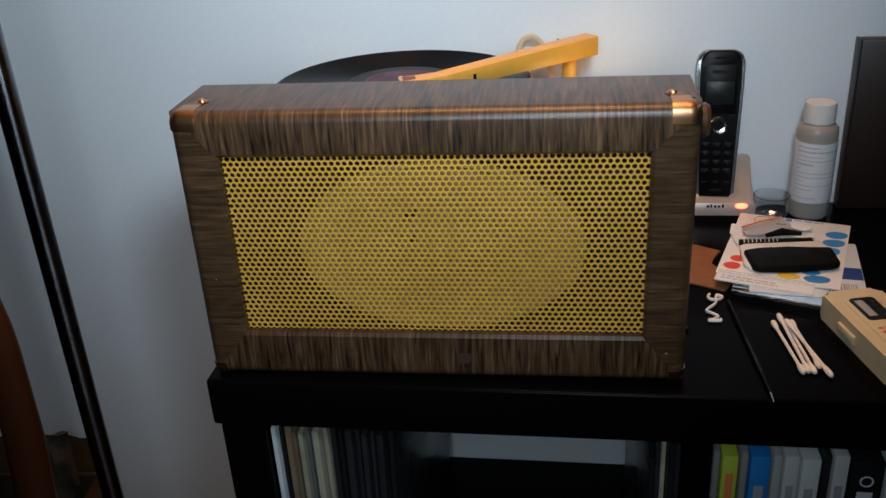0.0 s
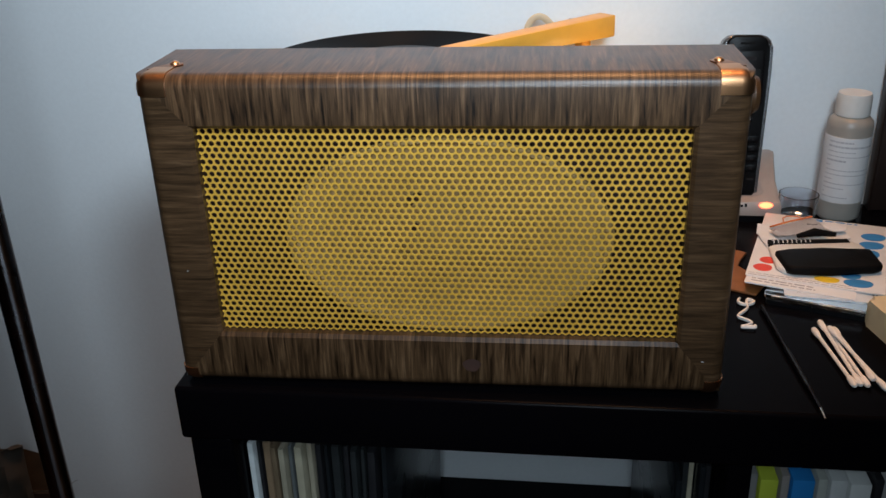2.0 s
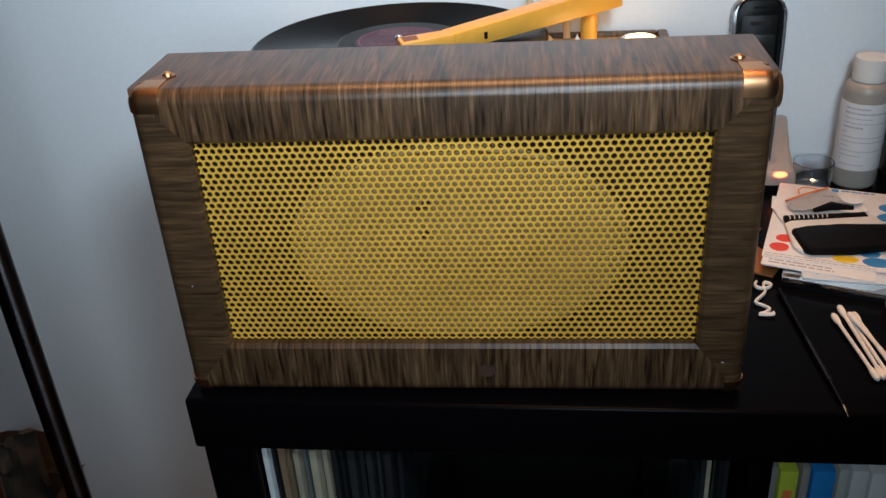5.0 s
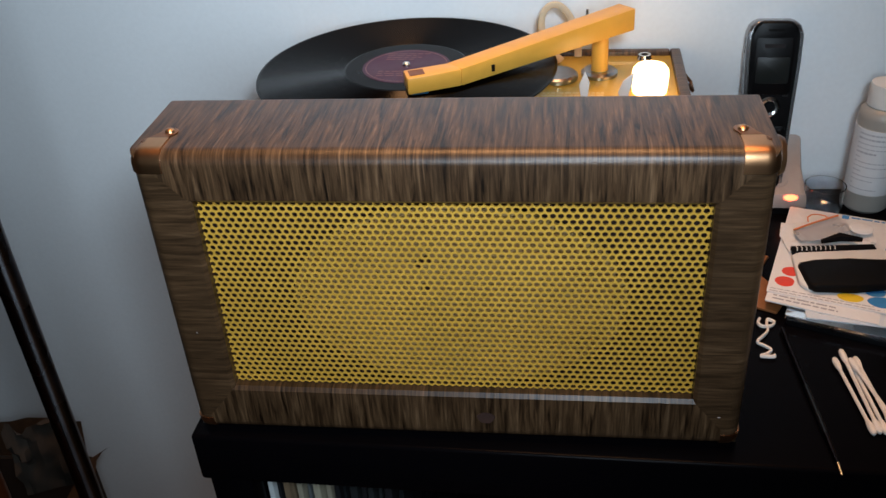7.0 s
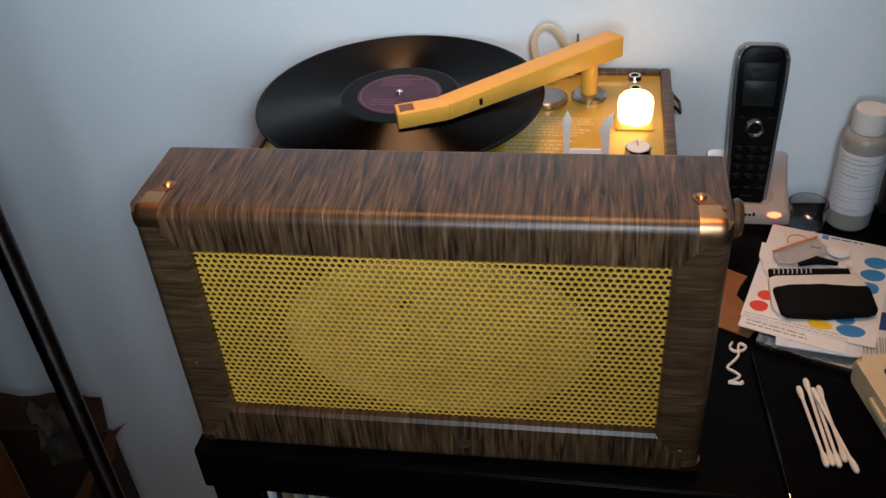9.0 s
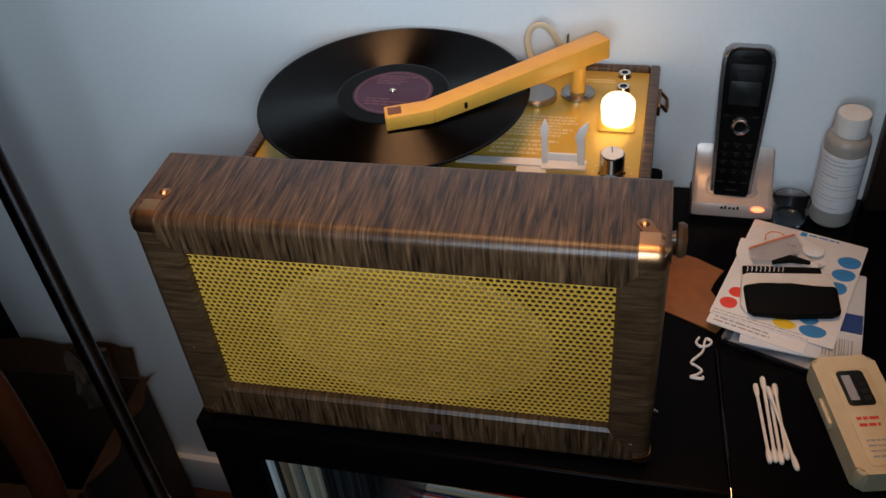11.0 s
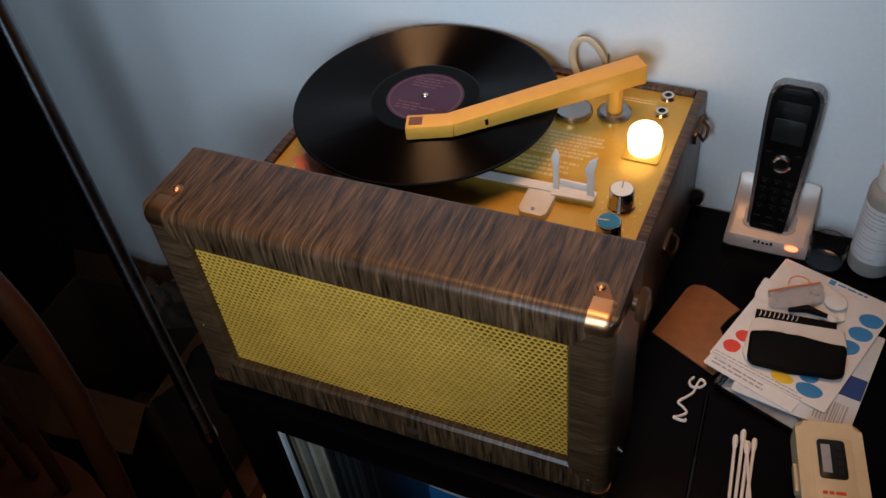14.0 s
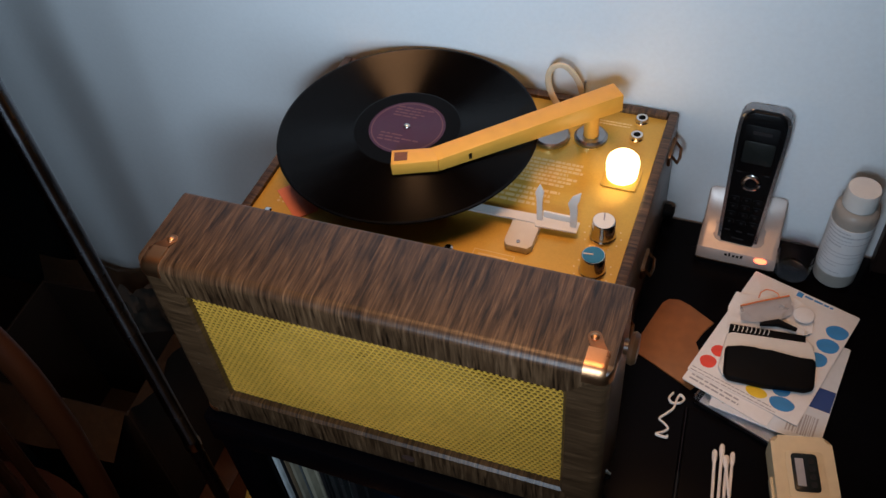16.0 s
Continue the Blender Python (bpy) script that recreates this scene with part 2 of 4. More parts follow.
def lathe(profile, seg=32, x=0.0, y=0.0, bm=None, sx=1.0, sy=1.0):
    """A body of revolution round z from (radius, height) pairs."""
    own = bmesh.new()
    rings = []
    for r, z in profile:
        if r <= 1e-6:
            rings.append([own.verts.new((x, y, z))])
        else:
            rings.append([own.verts.new((x + sx * r * math.cos(2 * math.pi * k / seg), y + sy * r * math.sin(2 * math.pi * k / seg), z)) for k in range(seg)])
    for a, b in zip(rings, rings[1:]):
        for k in range(seg):
            j = (k + 1) % seg
            if len(a) == 1 and len(b) > 1:
                own.faces.new((a[0], b[k], b[j]))
            elif len(b) == 1 and len(a) > 1:
                own.faces.new((a[k], a[j], b[0]))
            elif len(a) > 1:
                own.faces.new((a[k], a[j], b[j], b[k]))
    return join(bm, own)


def rod(points, radius, seg=10, bm=None, flat=1.0):
    """A round bar along a line of points, its ends closed; radius may be one per point."""
    own = bmesh.new()
    pts = [Vector(p) for p in points]
    rad = radius if isinstance(radius, (list, tuple)) else [radius] * len(pts)
    rings, side = [], None
    for i, p in enumerate(pts):
        d = (pts[min(i + 1, len(pts) - 1)] - pts[max(i - 1, 0)]).normalized()
        ref = side or (Vector((0, 0, 1)) if abs(d.z) < 0.9 else Vector((1, 0, 0)))
        side = (ref - d * ref.dot(d)).normalized()
        other = d.cross(side)
        rings.append([own.verts.new(p + rad[i] * (math.cos(a) * side + flat * math.sin(a) * other)) for a in (2 * math.pi * k / seg for k in range(seg))])
    for a, b in zip(rings, rings[1:]):
        for k in range(seg):
            j = (k + 1) % seg
            own.faces.new((a[k], a[j], b[j], b[k]))
    own.faces.new(rings[0][::-1])
    own.faces.new(rings[-1])
    return join(bm, own)


def slab(outline, z0, z1, bevel=0.0, bm=None, seg=2):
    """A flat plate of any outline."""
    own = bmesh.new()
    low = [own.verts.new((x, y, z0)) for x, y in outline]
    high = [own.verts.new((x, y, z1)) for x, y in outline]
    n = len(outline)
    own.faces.new(low[::-1])
    own.faces.new(high)
    for k in range(n):
        own.faces.new((low[k], low[(k + 1) % n], high[(k + 1) % n], high[k]))
    if bevel:
        bmesh.ops.bevel(own, geom=[e for e in own.edges], offset=bevel, segments=seg, profile=0.5, affect="EDGES")
    return join(bm, own)


def rounded(w, h, r, seg=6, cx=0.0, cy=0.0):
    """The outline of a rectangle with round corners."""
    pts = []
    for qx, qy, a0 in ((1, 1, 0), (-1, 1, 90), (-1, -1, 180), (1, -1, 270)):
        for k in range(seg + 1):
            a = radians(a0 + 90 * k / seg)
            pts.append((cx + qx * (w / 2 - r) + r * math.cos(a), cy + qy * (h / 2 - r) + r * math.sin(a)))
    return pts


def oval(a, b, n=28, cx=0.0, cy=0.0, wob=0.0):
    return [(cx + a * math.cos(2 * math.pi * k / n) * (1 + wob * math.sin(6 * math.pi * k / n)), cy + b * math.sin(2 * math.pi * k / n)) for k in range(n)]


def bars(rows, x0, x1, y1, step, h, z, ragged, seed, words=5):
    """Unreadable printing: short flat bars in rows."""
    rnd, bm = random.Random(seed), bmesh.new()
    for r in range(rows):
        x, end = x0, x1 - ragged * rnd.random() * (x1 - x0)
        while x < end:
            w = (x1 - x0) / words * (0.4 + 0.8 * rnd.random())
            bm = box(x, min(x + w, end), y1 - r * step - h, y1 - r * step, z, z + 0.00012, bm=bm)
            x += w + (x1 - x0) / words * 0.18
    return bm


def flowing(points, n=5):
    """More points along a smooth curve through the given ones."""
    pts, out = [Vector(p) for p in points], []
    for i in range(len(pts) - 1):
        a, b, c, d = (pts[max(0, min(len(pts) - 1, i + k))] for k in (-1, 0, 1, 2))
        for k in range(n):
            u = k / n
            out.append(0.5 * (2 * b + (c - a) * u + (2 * a - 5 * b + 4 * c - d) * u * u + (3 * b - a - 3 * c + d) * u ** 3))
    return out + [pts[-1]]


UP_Z = pose(0, 0, 0, 90, 0, 0)   # turns a plate's face from up to the front

# ---- the room ----
FLOOR, TOP, SHELF = 0.05, 2.45, 0.80
WALL_Y = 0.392
bm = box(-0.805, 2.2, WALL_Y, WALL_Y + 0.12, FLOOR, TOP)
solid("wall_north", bm, M_WALL, "pale blue-white painted wall behind the shelf", "wall", "structure")
solid("wall_north_west", box(-2.4, -1.62, WALL_Y, WALL_Y + 0.12, FLOOR, TOP), M_WALL, "pale painted wall beyond the dark doorway", "wall", "structure")
solid("wall_above_door", box(-1.62, -0.805, WALL_Y, WALL_Y + 0.12, FLOOR + 2.04, TOP), M_WALL, "pale painted wall over the dark doorway", "wall", "structure")
# hall surfaces stay dark by their colour, whatever light gets in
solid("wall_hall", box(-2.4, -0.3, 2.0, 2.1, FLOOR, TOP), M_HALL, "hall wall with the unlit dark put into its colour", "wall", "structure")
solid("wall_hall_east", box(-0.4, -0.3, WALL_Y + 0.12, 2.0, FLOOR, TOP), M_HALL, "hall side wall with the unlit dark put into its colour", "wall", "structure")
# unseen walls close the room; the room's dimness is in their colour
solid("wall_west", box(-2.5, -2.4, -2.6, 2.1, FLOOR, TOP), M_ROOM, "unseen side wall, its colour darkened to cut bounced light", "wall", "structure")
solid("wall_east", box(2.2, 2.3, -2.6, WALL_Y + 0.12, FLOOR, TOP), M_ROOM, "unseen side wall, its colour darkened to cut bounced light", "wall", "structure")
solid("wall_south", box(-2.5, 2.3, -2.7, -2.6, FLOOR, TOP), M_ROOM, "unseen wall behind the viewer, its colour darkened to cut bounced light", "wall", "structure")
solid("ceiling", box(-2.5, 2.3, -2.7, 2.1, TOP, TOP + 0.1), M_CEIL, "plain white painted ceiling", "ceiling", "structure")
solid("floor_hall", box(-2.4, -0.4, WALL_Y + 0.12, 2.0, FLOOR - 0.012, FLOOR + 0.004), M_HALL, "hall floor with the unlit dark put into its colour", "floor", "structure")
floor = solid("floor", box(-2.5, 2.3, -2.7, 2.1, FLOOR - 0.1, FLOOR - 0.012), M_PLANK, "reddish brown wooden plank floor", "floor", "structure")
solid("baseboard", box(-0.802, 2.2, WALL_Y - 0.014, WALL_Y - 0.001, FLOOR, FLOOR + 0.09, 0.003), M_TRIM, "white painted baseboard along the wall", "baseboard", "structure")

# ---- black shelf unit ----
shelf = thing("shelf_unit", (0.2, 0.19, FLOOR), "black-brown laminate cube shelf holding records and cases", "shelf")
SX0, SX1, SY0, SY1 = -0.197, 0.605, -0.006, 0.386


def shelf_part(name, x0, x1, y0, y1, z0, z1, bevel=0.0025):
    return part(name, box(x0 - 0.2, x1 - 0.2, y0 - 0.19, y1 - 0.19, z0 - FLOOR, z1 - FLOOR, bevel, 3), M_SHELF, shelf)


shelf_part("top_board", SX0, SX1, SY0, SY1, 0.755, SHELF, 0.003)
shelf_part("side_board", SX0 + 0.005, -0.1595, SY0 + 0.003, SY1, FLOOR, 0.7545)
shelf_part("side_board", 0.553, SX1 - 0.005, SY0 + 0.003, SY1, FLOOR, 0.7545)
shelf_part("divider", 0.201, 0.218, SY0 + 0.006, SY1, 0.1, 0.7545, 0.0015)
shelf_part("middle_board", -0.159, 0.2005, SY0 + 0.006, SY1, 0.402, 0.419, 0.0015)
shelf_part("middle_board", 0.2185, 0.5525, SY0 + 0.006, SY1, 0.402, 0.419, 0.0015)
shelf_part("bottom_board", -0.159, 0.5525, SY0 + 0.003, SY1, FLOOR, 0.0995)

# ---- loudspeaker box ----
BL, BX, BZ0, BZ1, BD = 0.1920, 0.1912, 0.003, 0.228, 0.083
speaker = thing("speaker_box", (0.0017, 0.004, SHELF), "walnut-print vinyl loudspeaker box with yellow perforated grille", "loudspeaker", rz=1.2)
OP = (-0.158, 0.158, 0.0435, 0.193)   # the opening


def rail(name, ends, d, mat):
    """One side of the box: a rounded section swept along the side, mitred at both ends."""
    own = bmesh.new()
    r = 0.009
    prof = [(d, 0.0105), (d, 0.0025), (d - 0.0025, 0.0)] + [(r - r * math.sin(radians(a)), r - r * math.cos(radians(a))) for a in range(0, 91, 15)] + [(0.005 - 0.005 * math.cos(radians(a)), BD - 0.005 + 0.005 * math.sin(radians(a))) for a in range(0, 91, 30)] + [(0.010, BD), (0.010, 0.0135), (d, 0.0135)]
    rings = []
    for e in range(2):
        rings.append([own.verts.new(ends(e, dd, yy)) for dd, yy in prof])
    n = len(prof)
    for k in range(n):
        own.faces.new((rings[0][k], rings[0][(k + 1) % n], rings[1][(k + 1) % n], rings[1][k]))
    own.faces.new(rings[0])
    own.faces.new(rings[1][::-1])
    return part(name, own, mat, speaker)


DT, DB, DS, DL = BZ1 - OP[3], OP[2] - BZ0, BX - OP[1], BL + OP[0]
rail("top_panel", lambda e, d, y: ((-BL + min(d, DT) * DL / DT, BX - min(d, DT) * DS / DT)[e], y, BZ1 - d), DT, M_VX)
rail("bottom_panel", lambda e, d, y: ((-BL + min(d, DB) * DL / DB, BX - min(d, DB) * DS / DB)[e], y, BZ0 + d), DB, M_VX)
rail("side_panel", lambda e, d, y: (-BL + d, y, (BZ0 + d * DB / DL, BZ1 - d * DT / DL)[e]), DL, M_VZ)
rail("side_panel", lambda e, d, y: (BX - d, y, (BZ0 + d * DB / DS, BZ1 - d * DT / DS)[e]), DS, M_VZ)
part("back_panel", box(-BL + 0.011, BX - 0.011, BD - 0.008, BD - 0.001, BZ0 + 0.011, BZ1 - 0.011, 0.001), M_BAFFLE, speaker)

# perforated sheet: staggered round holes
P = 0.00486
ROW = P * math.sqrt(3) / 2
verts, faces = [], []
HR, TH, GY = 0.00190, 0.0012, 0.0080
hexa = [(P / math.sqrt(3) * math.cos(radians(30 + 60 * k)), P / math.sqrt(3) * math.sin(radians(30 + 60 * k))) for k in range(6)]
ring = [(HR * math.cos(radians(30 + 30 * k)), HR * math.sin(radians(30 + 30 * k))) for k in range(12)]
nrow, ncol = int((OP[3] - OP[2]) / ROW) + 1, int((OP[1] - OP[0]) / P) + 2
for j in range(nrow):
    for i in range(ncol):
        cx = OP[0] + (i + (0.5 if j % 2 else 0.0)) * P - 0.001
        cz = OP[2] + 0.0028 + j * ROW
        if cx > OP[1] + 0.002:
            continue
        o = len(verts)
        verts += [(cx + x, GY, cz + z) for x, z in hexa]
        verts += [(cx + x, GY, cz + z) for x, z in ring]
        verts += [(cx + x, GY + TH, cz + z) for x, z in ring]
        for k in range(6):
            faces.append((o + k, o + (k + 1) % 6, o + 6 + (2 * k + 2) % 12, o + 6 + 2 * k + 1, o + 6 + 2 * k))
        for k in range(12):
            faces.append((o + 6 + k, o + 6 + (k + 1) % 12, o + 18 + (k + 1) % 12, o + 18 + k))
me = bpy.data.meshes.new("grille")
me.from_pydata(verts, [], faces)
me.materials.append(M_GRILLE)
grille = tagged(new("grille", me), "yellow enamelled perforated metal grille")
grille.parent = speaker

# oval driver behind the sheet
CZ = 0.112
cone = lathe([(1.0, 0), (0.985, 0.003), (0.95, 0.004), (0.92, 0.001), (0.88, 0.0), (0.62, -0.003), (0.34, -0.006), (0.31, -0.005), (0.2, -0.003), (0.0, -0.002)], 56, sx=0.112, sy=0.072)
part("driver_cone", cone, M_CONE, speaker, "pale paper oval loudspeaker cone", Matrix.Translation((0.003, 0.0180, CZ)) @ UP_Z)
part("baffle", box(OP[0] - 0.018, OP[1] + 0.018, 0.0265, 0.032, OP[2] - 0.03, OP[3] + 0.02, 0.001), M_BAFFLE, speaker)
for x, z in ((-0.022, 0.137), (-0.017, 0.140), (-0.019, 0.118)):
    part("cone_tear", lathe([(0.0, 0.0), (0.003, 0.0), (0.003, 0.001), (0.0, 0.001)], 10), M_BAFFLE, speaker, "", Matrix.Translation((x, 0.0215, z)) @ UP_Z)


def corner(sx, sz, name, mat):
    """A rounded metal cap folded over one front corner."""
    own = bmesh.new()
    bmesh.ops.create_cube(own, size=1)
    w, h, dd, t = (0.0215, 0.0145, 0.021, 0.0010) if sz > 0 else (0.0135, 0.0120, 0.014, 0.0009)
    end, zz = (BX if sx > 0 else BL), (BZ1 if sz > 0 else BZ0)
    bmesh.ops.transform(own, matrix=Matrix.Translation((sx * (end + t - w / 2), dd / 2 - t, zz + sz * (t - h / 2))) @ Matrix.Diagonal((w, dd, h, 1)), verts=own.verts)
    tip = max(own.verts, key=lambda v: sx * v.co.x - v.co.y + sz * v.co.z)
    bmesh.ops.bevel(own, geom=list(tip.link_edges), offset=0.0096, segments=7, profile=0.5, affect="EDGES")
    return part(name, own, mat, speaker)


for sx in (-1, 1):
    end = BX if sx > 0 else BL
    cap = corner(sx, 1, "corner_cap", M_BRASS)
    # a waisted tongue that runs back and inward over the top, its round end riveted down
    tongue = slab([(0.0064, 0.0), (0.0058, 0.006), (0.0048, 0.012)] + [(0.0054 * math.cos(radians(k)), 0.0185 + 0.0054 * math.sin(radians(k))) for k in range(0, 181, 20)] + [(-0.0048, 0.012), (-0.0058, 0.006), (-0.0064, 0.0)], 0, 0.0006, 0.0002)
    part("cap_tongue", tongue, M_COPPER, cap, "", pose(sx * (end - 0.0095), 0.0125, BZ1 + 0.0002, 0, 0, sx * 27))
    rx, ry = sx * (end - 0.0095 - 0.0185 * math.sin(radians(27))), 0.0125 + 0.0185 * math.cos(radians(27))
    part("rivet", lathe([(0.0, 0.0024), (0.0015, 0.0022), (0.0028, 0.0014), (0.0034, 0.0)], 16), M_BRASS, cap, "", pose(rx, ry, BZ1 + 0.0006))
    corner(sx, -1, "corner_cap", M_COPPER)
for sx, y in ((-0.15, 0.02), (0.15, 0.02), (-0.15, 0.065), (0.15, 0.065)):
    part("foot", lathe([(0.0, 0.0), (0.006, 0.0), (0.007, 0.003), (0.0, 0.003)], 14), M_RUBBER, speaker, "", pose(sx, y, 0))
part("strap_knob", lathe([(0, 0), (0.006, 0), (0.006, 0.003), (0.0118, 0.004), (0.0128, 0.007), (0.011, 0.010), (0, 0.011)], 24), material("brown_knob", (0.060, 0.030, 0.013), 0.35, vary=0.2, scale=60, big=20), speaker, "round brown strap knob on the side", Matrix.Translation((BX + 0.001, 0.045, 0.203)) @ pose(0, 0, 0, 0, 90, 0))
part("foot_stud", lathe([(0.0, 0.005), (0.003, 0.0045), (0.0055, 0.0)], 12), M_CHROME, speaker, "", Matrix.Translation((BX, 0.03, 0.033)) @ pose(0, 0, 0, 0, 90, 0))

# dark knot and scuffs on the face of the box
part("dark_knot", slab(oval(0.0062, 0.0050, 18, wob=0.12), 0, 0.0002), M_BAFFLE, speaker, "dark worn knot in the print", Matrix.Translation((0.0195, 0.0, 0.0225)) @ UP_Z)
for x, z, w, h in ((-0.1755, 0.092, 0.0010, 0.0012), (0.176, 0.030, 0.0022, 0.0009)):
    part("scuff", slab(oval(w / 2, h / 2, 10, wob=0.2), 0, 0.0002), M_INK, speaker, "", Matrix.Translation((x, 0.0 if z < 0.2 else 0.0018, z)) @ UP_Z)

# ---- record player ----
PX0, PX1, PY0, PY1, DZ = -0.197, 0.175, 0.094, 0.388, 0.143
player = thing("record_player", (0, 0, SHELF), "portable record player with gold deck and walnut-print case", "record player")


CT = 0.010
for name, q, mat in (("case_side", (PX0, PX0 + CT, PY0, PY1), M_VY), ("case_side", (PX1 - CT, PX1, PY0, PY1), M_VY), ("case_front", (PX0 + CT, PX1 - CT, PY0, PY0 + CT), M_VX), ("case_back", (PX0 + CT, PX1 - CT, PY1 - CT, PY1), M_VX)):
    part(name, box(*q, 0.0, DZ + 0.004, 0.0022), mat, player)
part("case_bottom", box(PX0 + CT, PX1 - CT, PY0 + CT, PY1 - CT, 0.0, 0.006), M_BAFFLE, player)
part("deck_plate", box(PX0 + 0.0095, PX1 - 0.0095, PY0 + 0.0095, PY1 - 0.0095, DZ - 0.004, DZ, 0.0008), M_DECK, player, "gold painted metal deck plate")
RC = (-0.0645, 0.2575)
part("platter", lathe([(0, DZ + 0.036), (0.092, DZ + 0.036), (0.096, DZ + 0.034), (0.096, DZ + 0.016), (0.09, DZ + 0.012), (0.03, DZ + 0.012), (0.03, DZ), (0, DZ)], 48, *RC), M_RUBBER, player)
part("spindle", lathe([(0.0, DZ + 0.0425), (0.0016, DZ + 0.0422), (0.0030, DZ + 0.0412), (0.0034, DZ + 0.0402), (0.0034, DZ + 0.0365), (0, DZ + 0.0365)], 14, *RC), M_CHROME, player)
part("speed_disc", lathe([(0, DZ + 0.006), (0.0165, DZ + 0.006), (0.0185, DZ + 0.0045), (0.0185, DZ + 0.001), (0, DZ + 0.001)], 28, 0.061, 0.322), M_STEEL, player)

# tone arm: a square bar with an angled head
ARM0, ARM1, ARM2 = Vector((0.121, 0.339)), Vector((-0.017, 0.212)), Vector((-0.0545, 0.1985))


def bar(p, q, w0, w1, z0, z1, zz0, zz1, bm=None):
    own = bmesh.new()
    d = (q - p).normalized()
    s = Vector((-d.y, d.x))
    rows = []
    for c, w, a, b in ((p, w0, z0, z1), (q, w1, zz0, zz1)):
        rows.append([own.verts.new((*(c + s * w / 2), a)), own.verts.new((*(c - s * w / 2), a)), own.verts.new((*(c - s * w / 2), b)), own.verts.new((*(c + s * w / 2), b))])
    for k in range(4):
        own.faces.new((rows[0][k], rows[0][(k + 1) % 4], rows[1][(k + 1) % 4], rows[1][k]))
    own.faces.new(rows[0][::-1])
    own.faces.new(rows[1])
    bmesh.ops.bevel(own, geom=own.edges[:], offset=0.0012, segments=2, profile=0.5, affect="EDGES")
    return join(bm, own)


A0, A1 = DZ + 0.0412, DZ + 0.0610
arm_mesh = bar(ARM0, ARM1, 0.0205, 0.0185, A0, A1, A0 + 0.001, A1 - 0.0045)
arm_mesh = bar(ARM1 + Vector((0.003, 0.001)), ARM2, 0.0180, 0.0195, A0 + 0.0012, A1 - 0.0047, A0 - 0.0003, A1 - 0.0065, arm_mesh)
arm = part("tone_arm", arm_mesh, M_ARM, player, "amber plastic tone arm with angled head")
part("arm_post", lathe([(0.0075, DZ + 0.002), (0.0075, A0 + 0.002)], 20, 0.0985, 0.3325), M_ARM, player)
part("post_ring", lathe([(0.0165, DZ), (0.0165, DZ + 0.003), (0.014, DZ + 0.005), (0.008, DZ + 0.005)], 28, 0.0985, 0.3325), M_STEEL, player)
d2 = (ARM2 - ARM1).normalized()
head_turn = math.degrees(math.atan2(d2.y, d2.x))
part("head_inlay", box(-0.006, 0.006, -0.0055, 0.0055, 0, 0.0006), M_ARMDK, arm, "brown printed inlay", pose(*(ARM2 - d2 * 0.009), A1 - 0.0063, 0, 0, head_turn))
d1 = (ARM1 - ARM0).normalized()
n1 = Vector((-d1.y, d1.x))
spot = ARM0 + d1 * 0.157 + n1 * 0.0093
part("thumb_slot", box(-0.0014, 0.0014, -0.0012, 0.0012, 0, 0.0055), M_BLACKP, arm, "", pose(*spot, A0 + 0.005, 0, 0, math.degrees(math.atan2(d1.y, d1.x))))
part("needle_cartridge", box(-0.007, 0.007, -0.005, 0.005, -0.0022, 0.0, 0.0006), M_KNOBB, arm, "small turquoise needle cartridge", pose(*(ARM2 - d2 * 0.010), A0 - 0.0005, 0, 0, head_turn))
part("arm_pivot_pin", rod([(0.086, 0.349, DZ + 0.03), (0.0865, 0.3495, DZ + 0.055)], 0.0012, 8), M_STEEL, player)
part("signal_cord", rod(flowing([(0.079, 0.372, DZ + 0.002), (0.078, 0.374, DZ + 0.02), (0.071, 0.372, DZ + 0.04), (0.061, 0.370, DZ + 0.052), (0.051, 0.368, DZ + 0.052), (0.045, 0.367, DZ + 0.042), (0.046, 0.366, DZ + 0.026), (0.054, 0.362, DZ + 0.012), (0.064, 0.356, DZ + 0.004)]), 0.0034, 10, flat=0.55), M_CORD, player, "cream flat signal cord in a loop")

# white arm rest with two prongs
rest = part("arm_rest", slab([(0.004, 0.2065), (0.006, 0.1965), (0.082, 0.1985), (0.082, 0.1945), (0.120, 0.1965), (0.120, 0.2095), (0.082, 0.2085)], DZ + 0.0075, DZ + 0.0095, 0.0006), M_WHITE, player, "white sheet-metal arm rest with two prongs")
part("rest_leg", slab([(0.0605, 0.172), (0.064, 0.167), (0.083, 0.167), (0.0865, 0.172), (0.0865, 0.199), (0.0605, 0.199)], DZ, DZ + 0.0078, 0.0008), M_WHITE, rest)
part("leg_rivet", lathe([(0, 0.001), (0.0018, 0.001), (0.0018, 0)], 10), M_STEEL, rest, "", pose(0.0735, 0.173, DZ + 0.0078))
PRONGS = ((0.0845, [(-0.0028, 0), (-0.0028, 0.025), (-0.0042, 0.035), (0.0, 0.046), (0.0038, 0.037), (0.0024, 0.025), (0.0024, 0)]),
          (0.1155, [(-0.003, 0), (-0.003, 0.021), (-0.0055, 0.029), (-0.002, 0.038), (0.006, 0.045), (0.0048, 0.035), (0.0022, 0.028), (0.0032, 0.019), (0.003, 0)]))
for x, top in PRONGS:
    part("prong", slab(top, -0.001, 0.001, 0.0004), M_WHITE, rest, "", Matrix.Translation((x, 0.203, DZ + 0.0085)) @ UP_Z)
part("rest_lip", box(0.0865, 0.1135, 0.2065, 0.2085, DZ + 0.0092, DZ + 0.017, 0.0006), M_WHITE, rest)

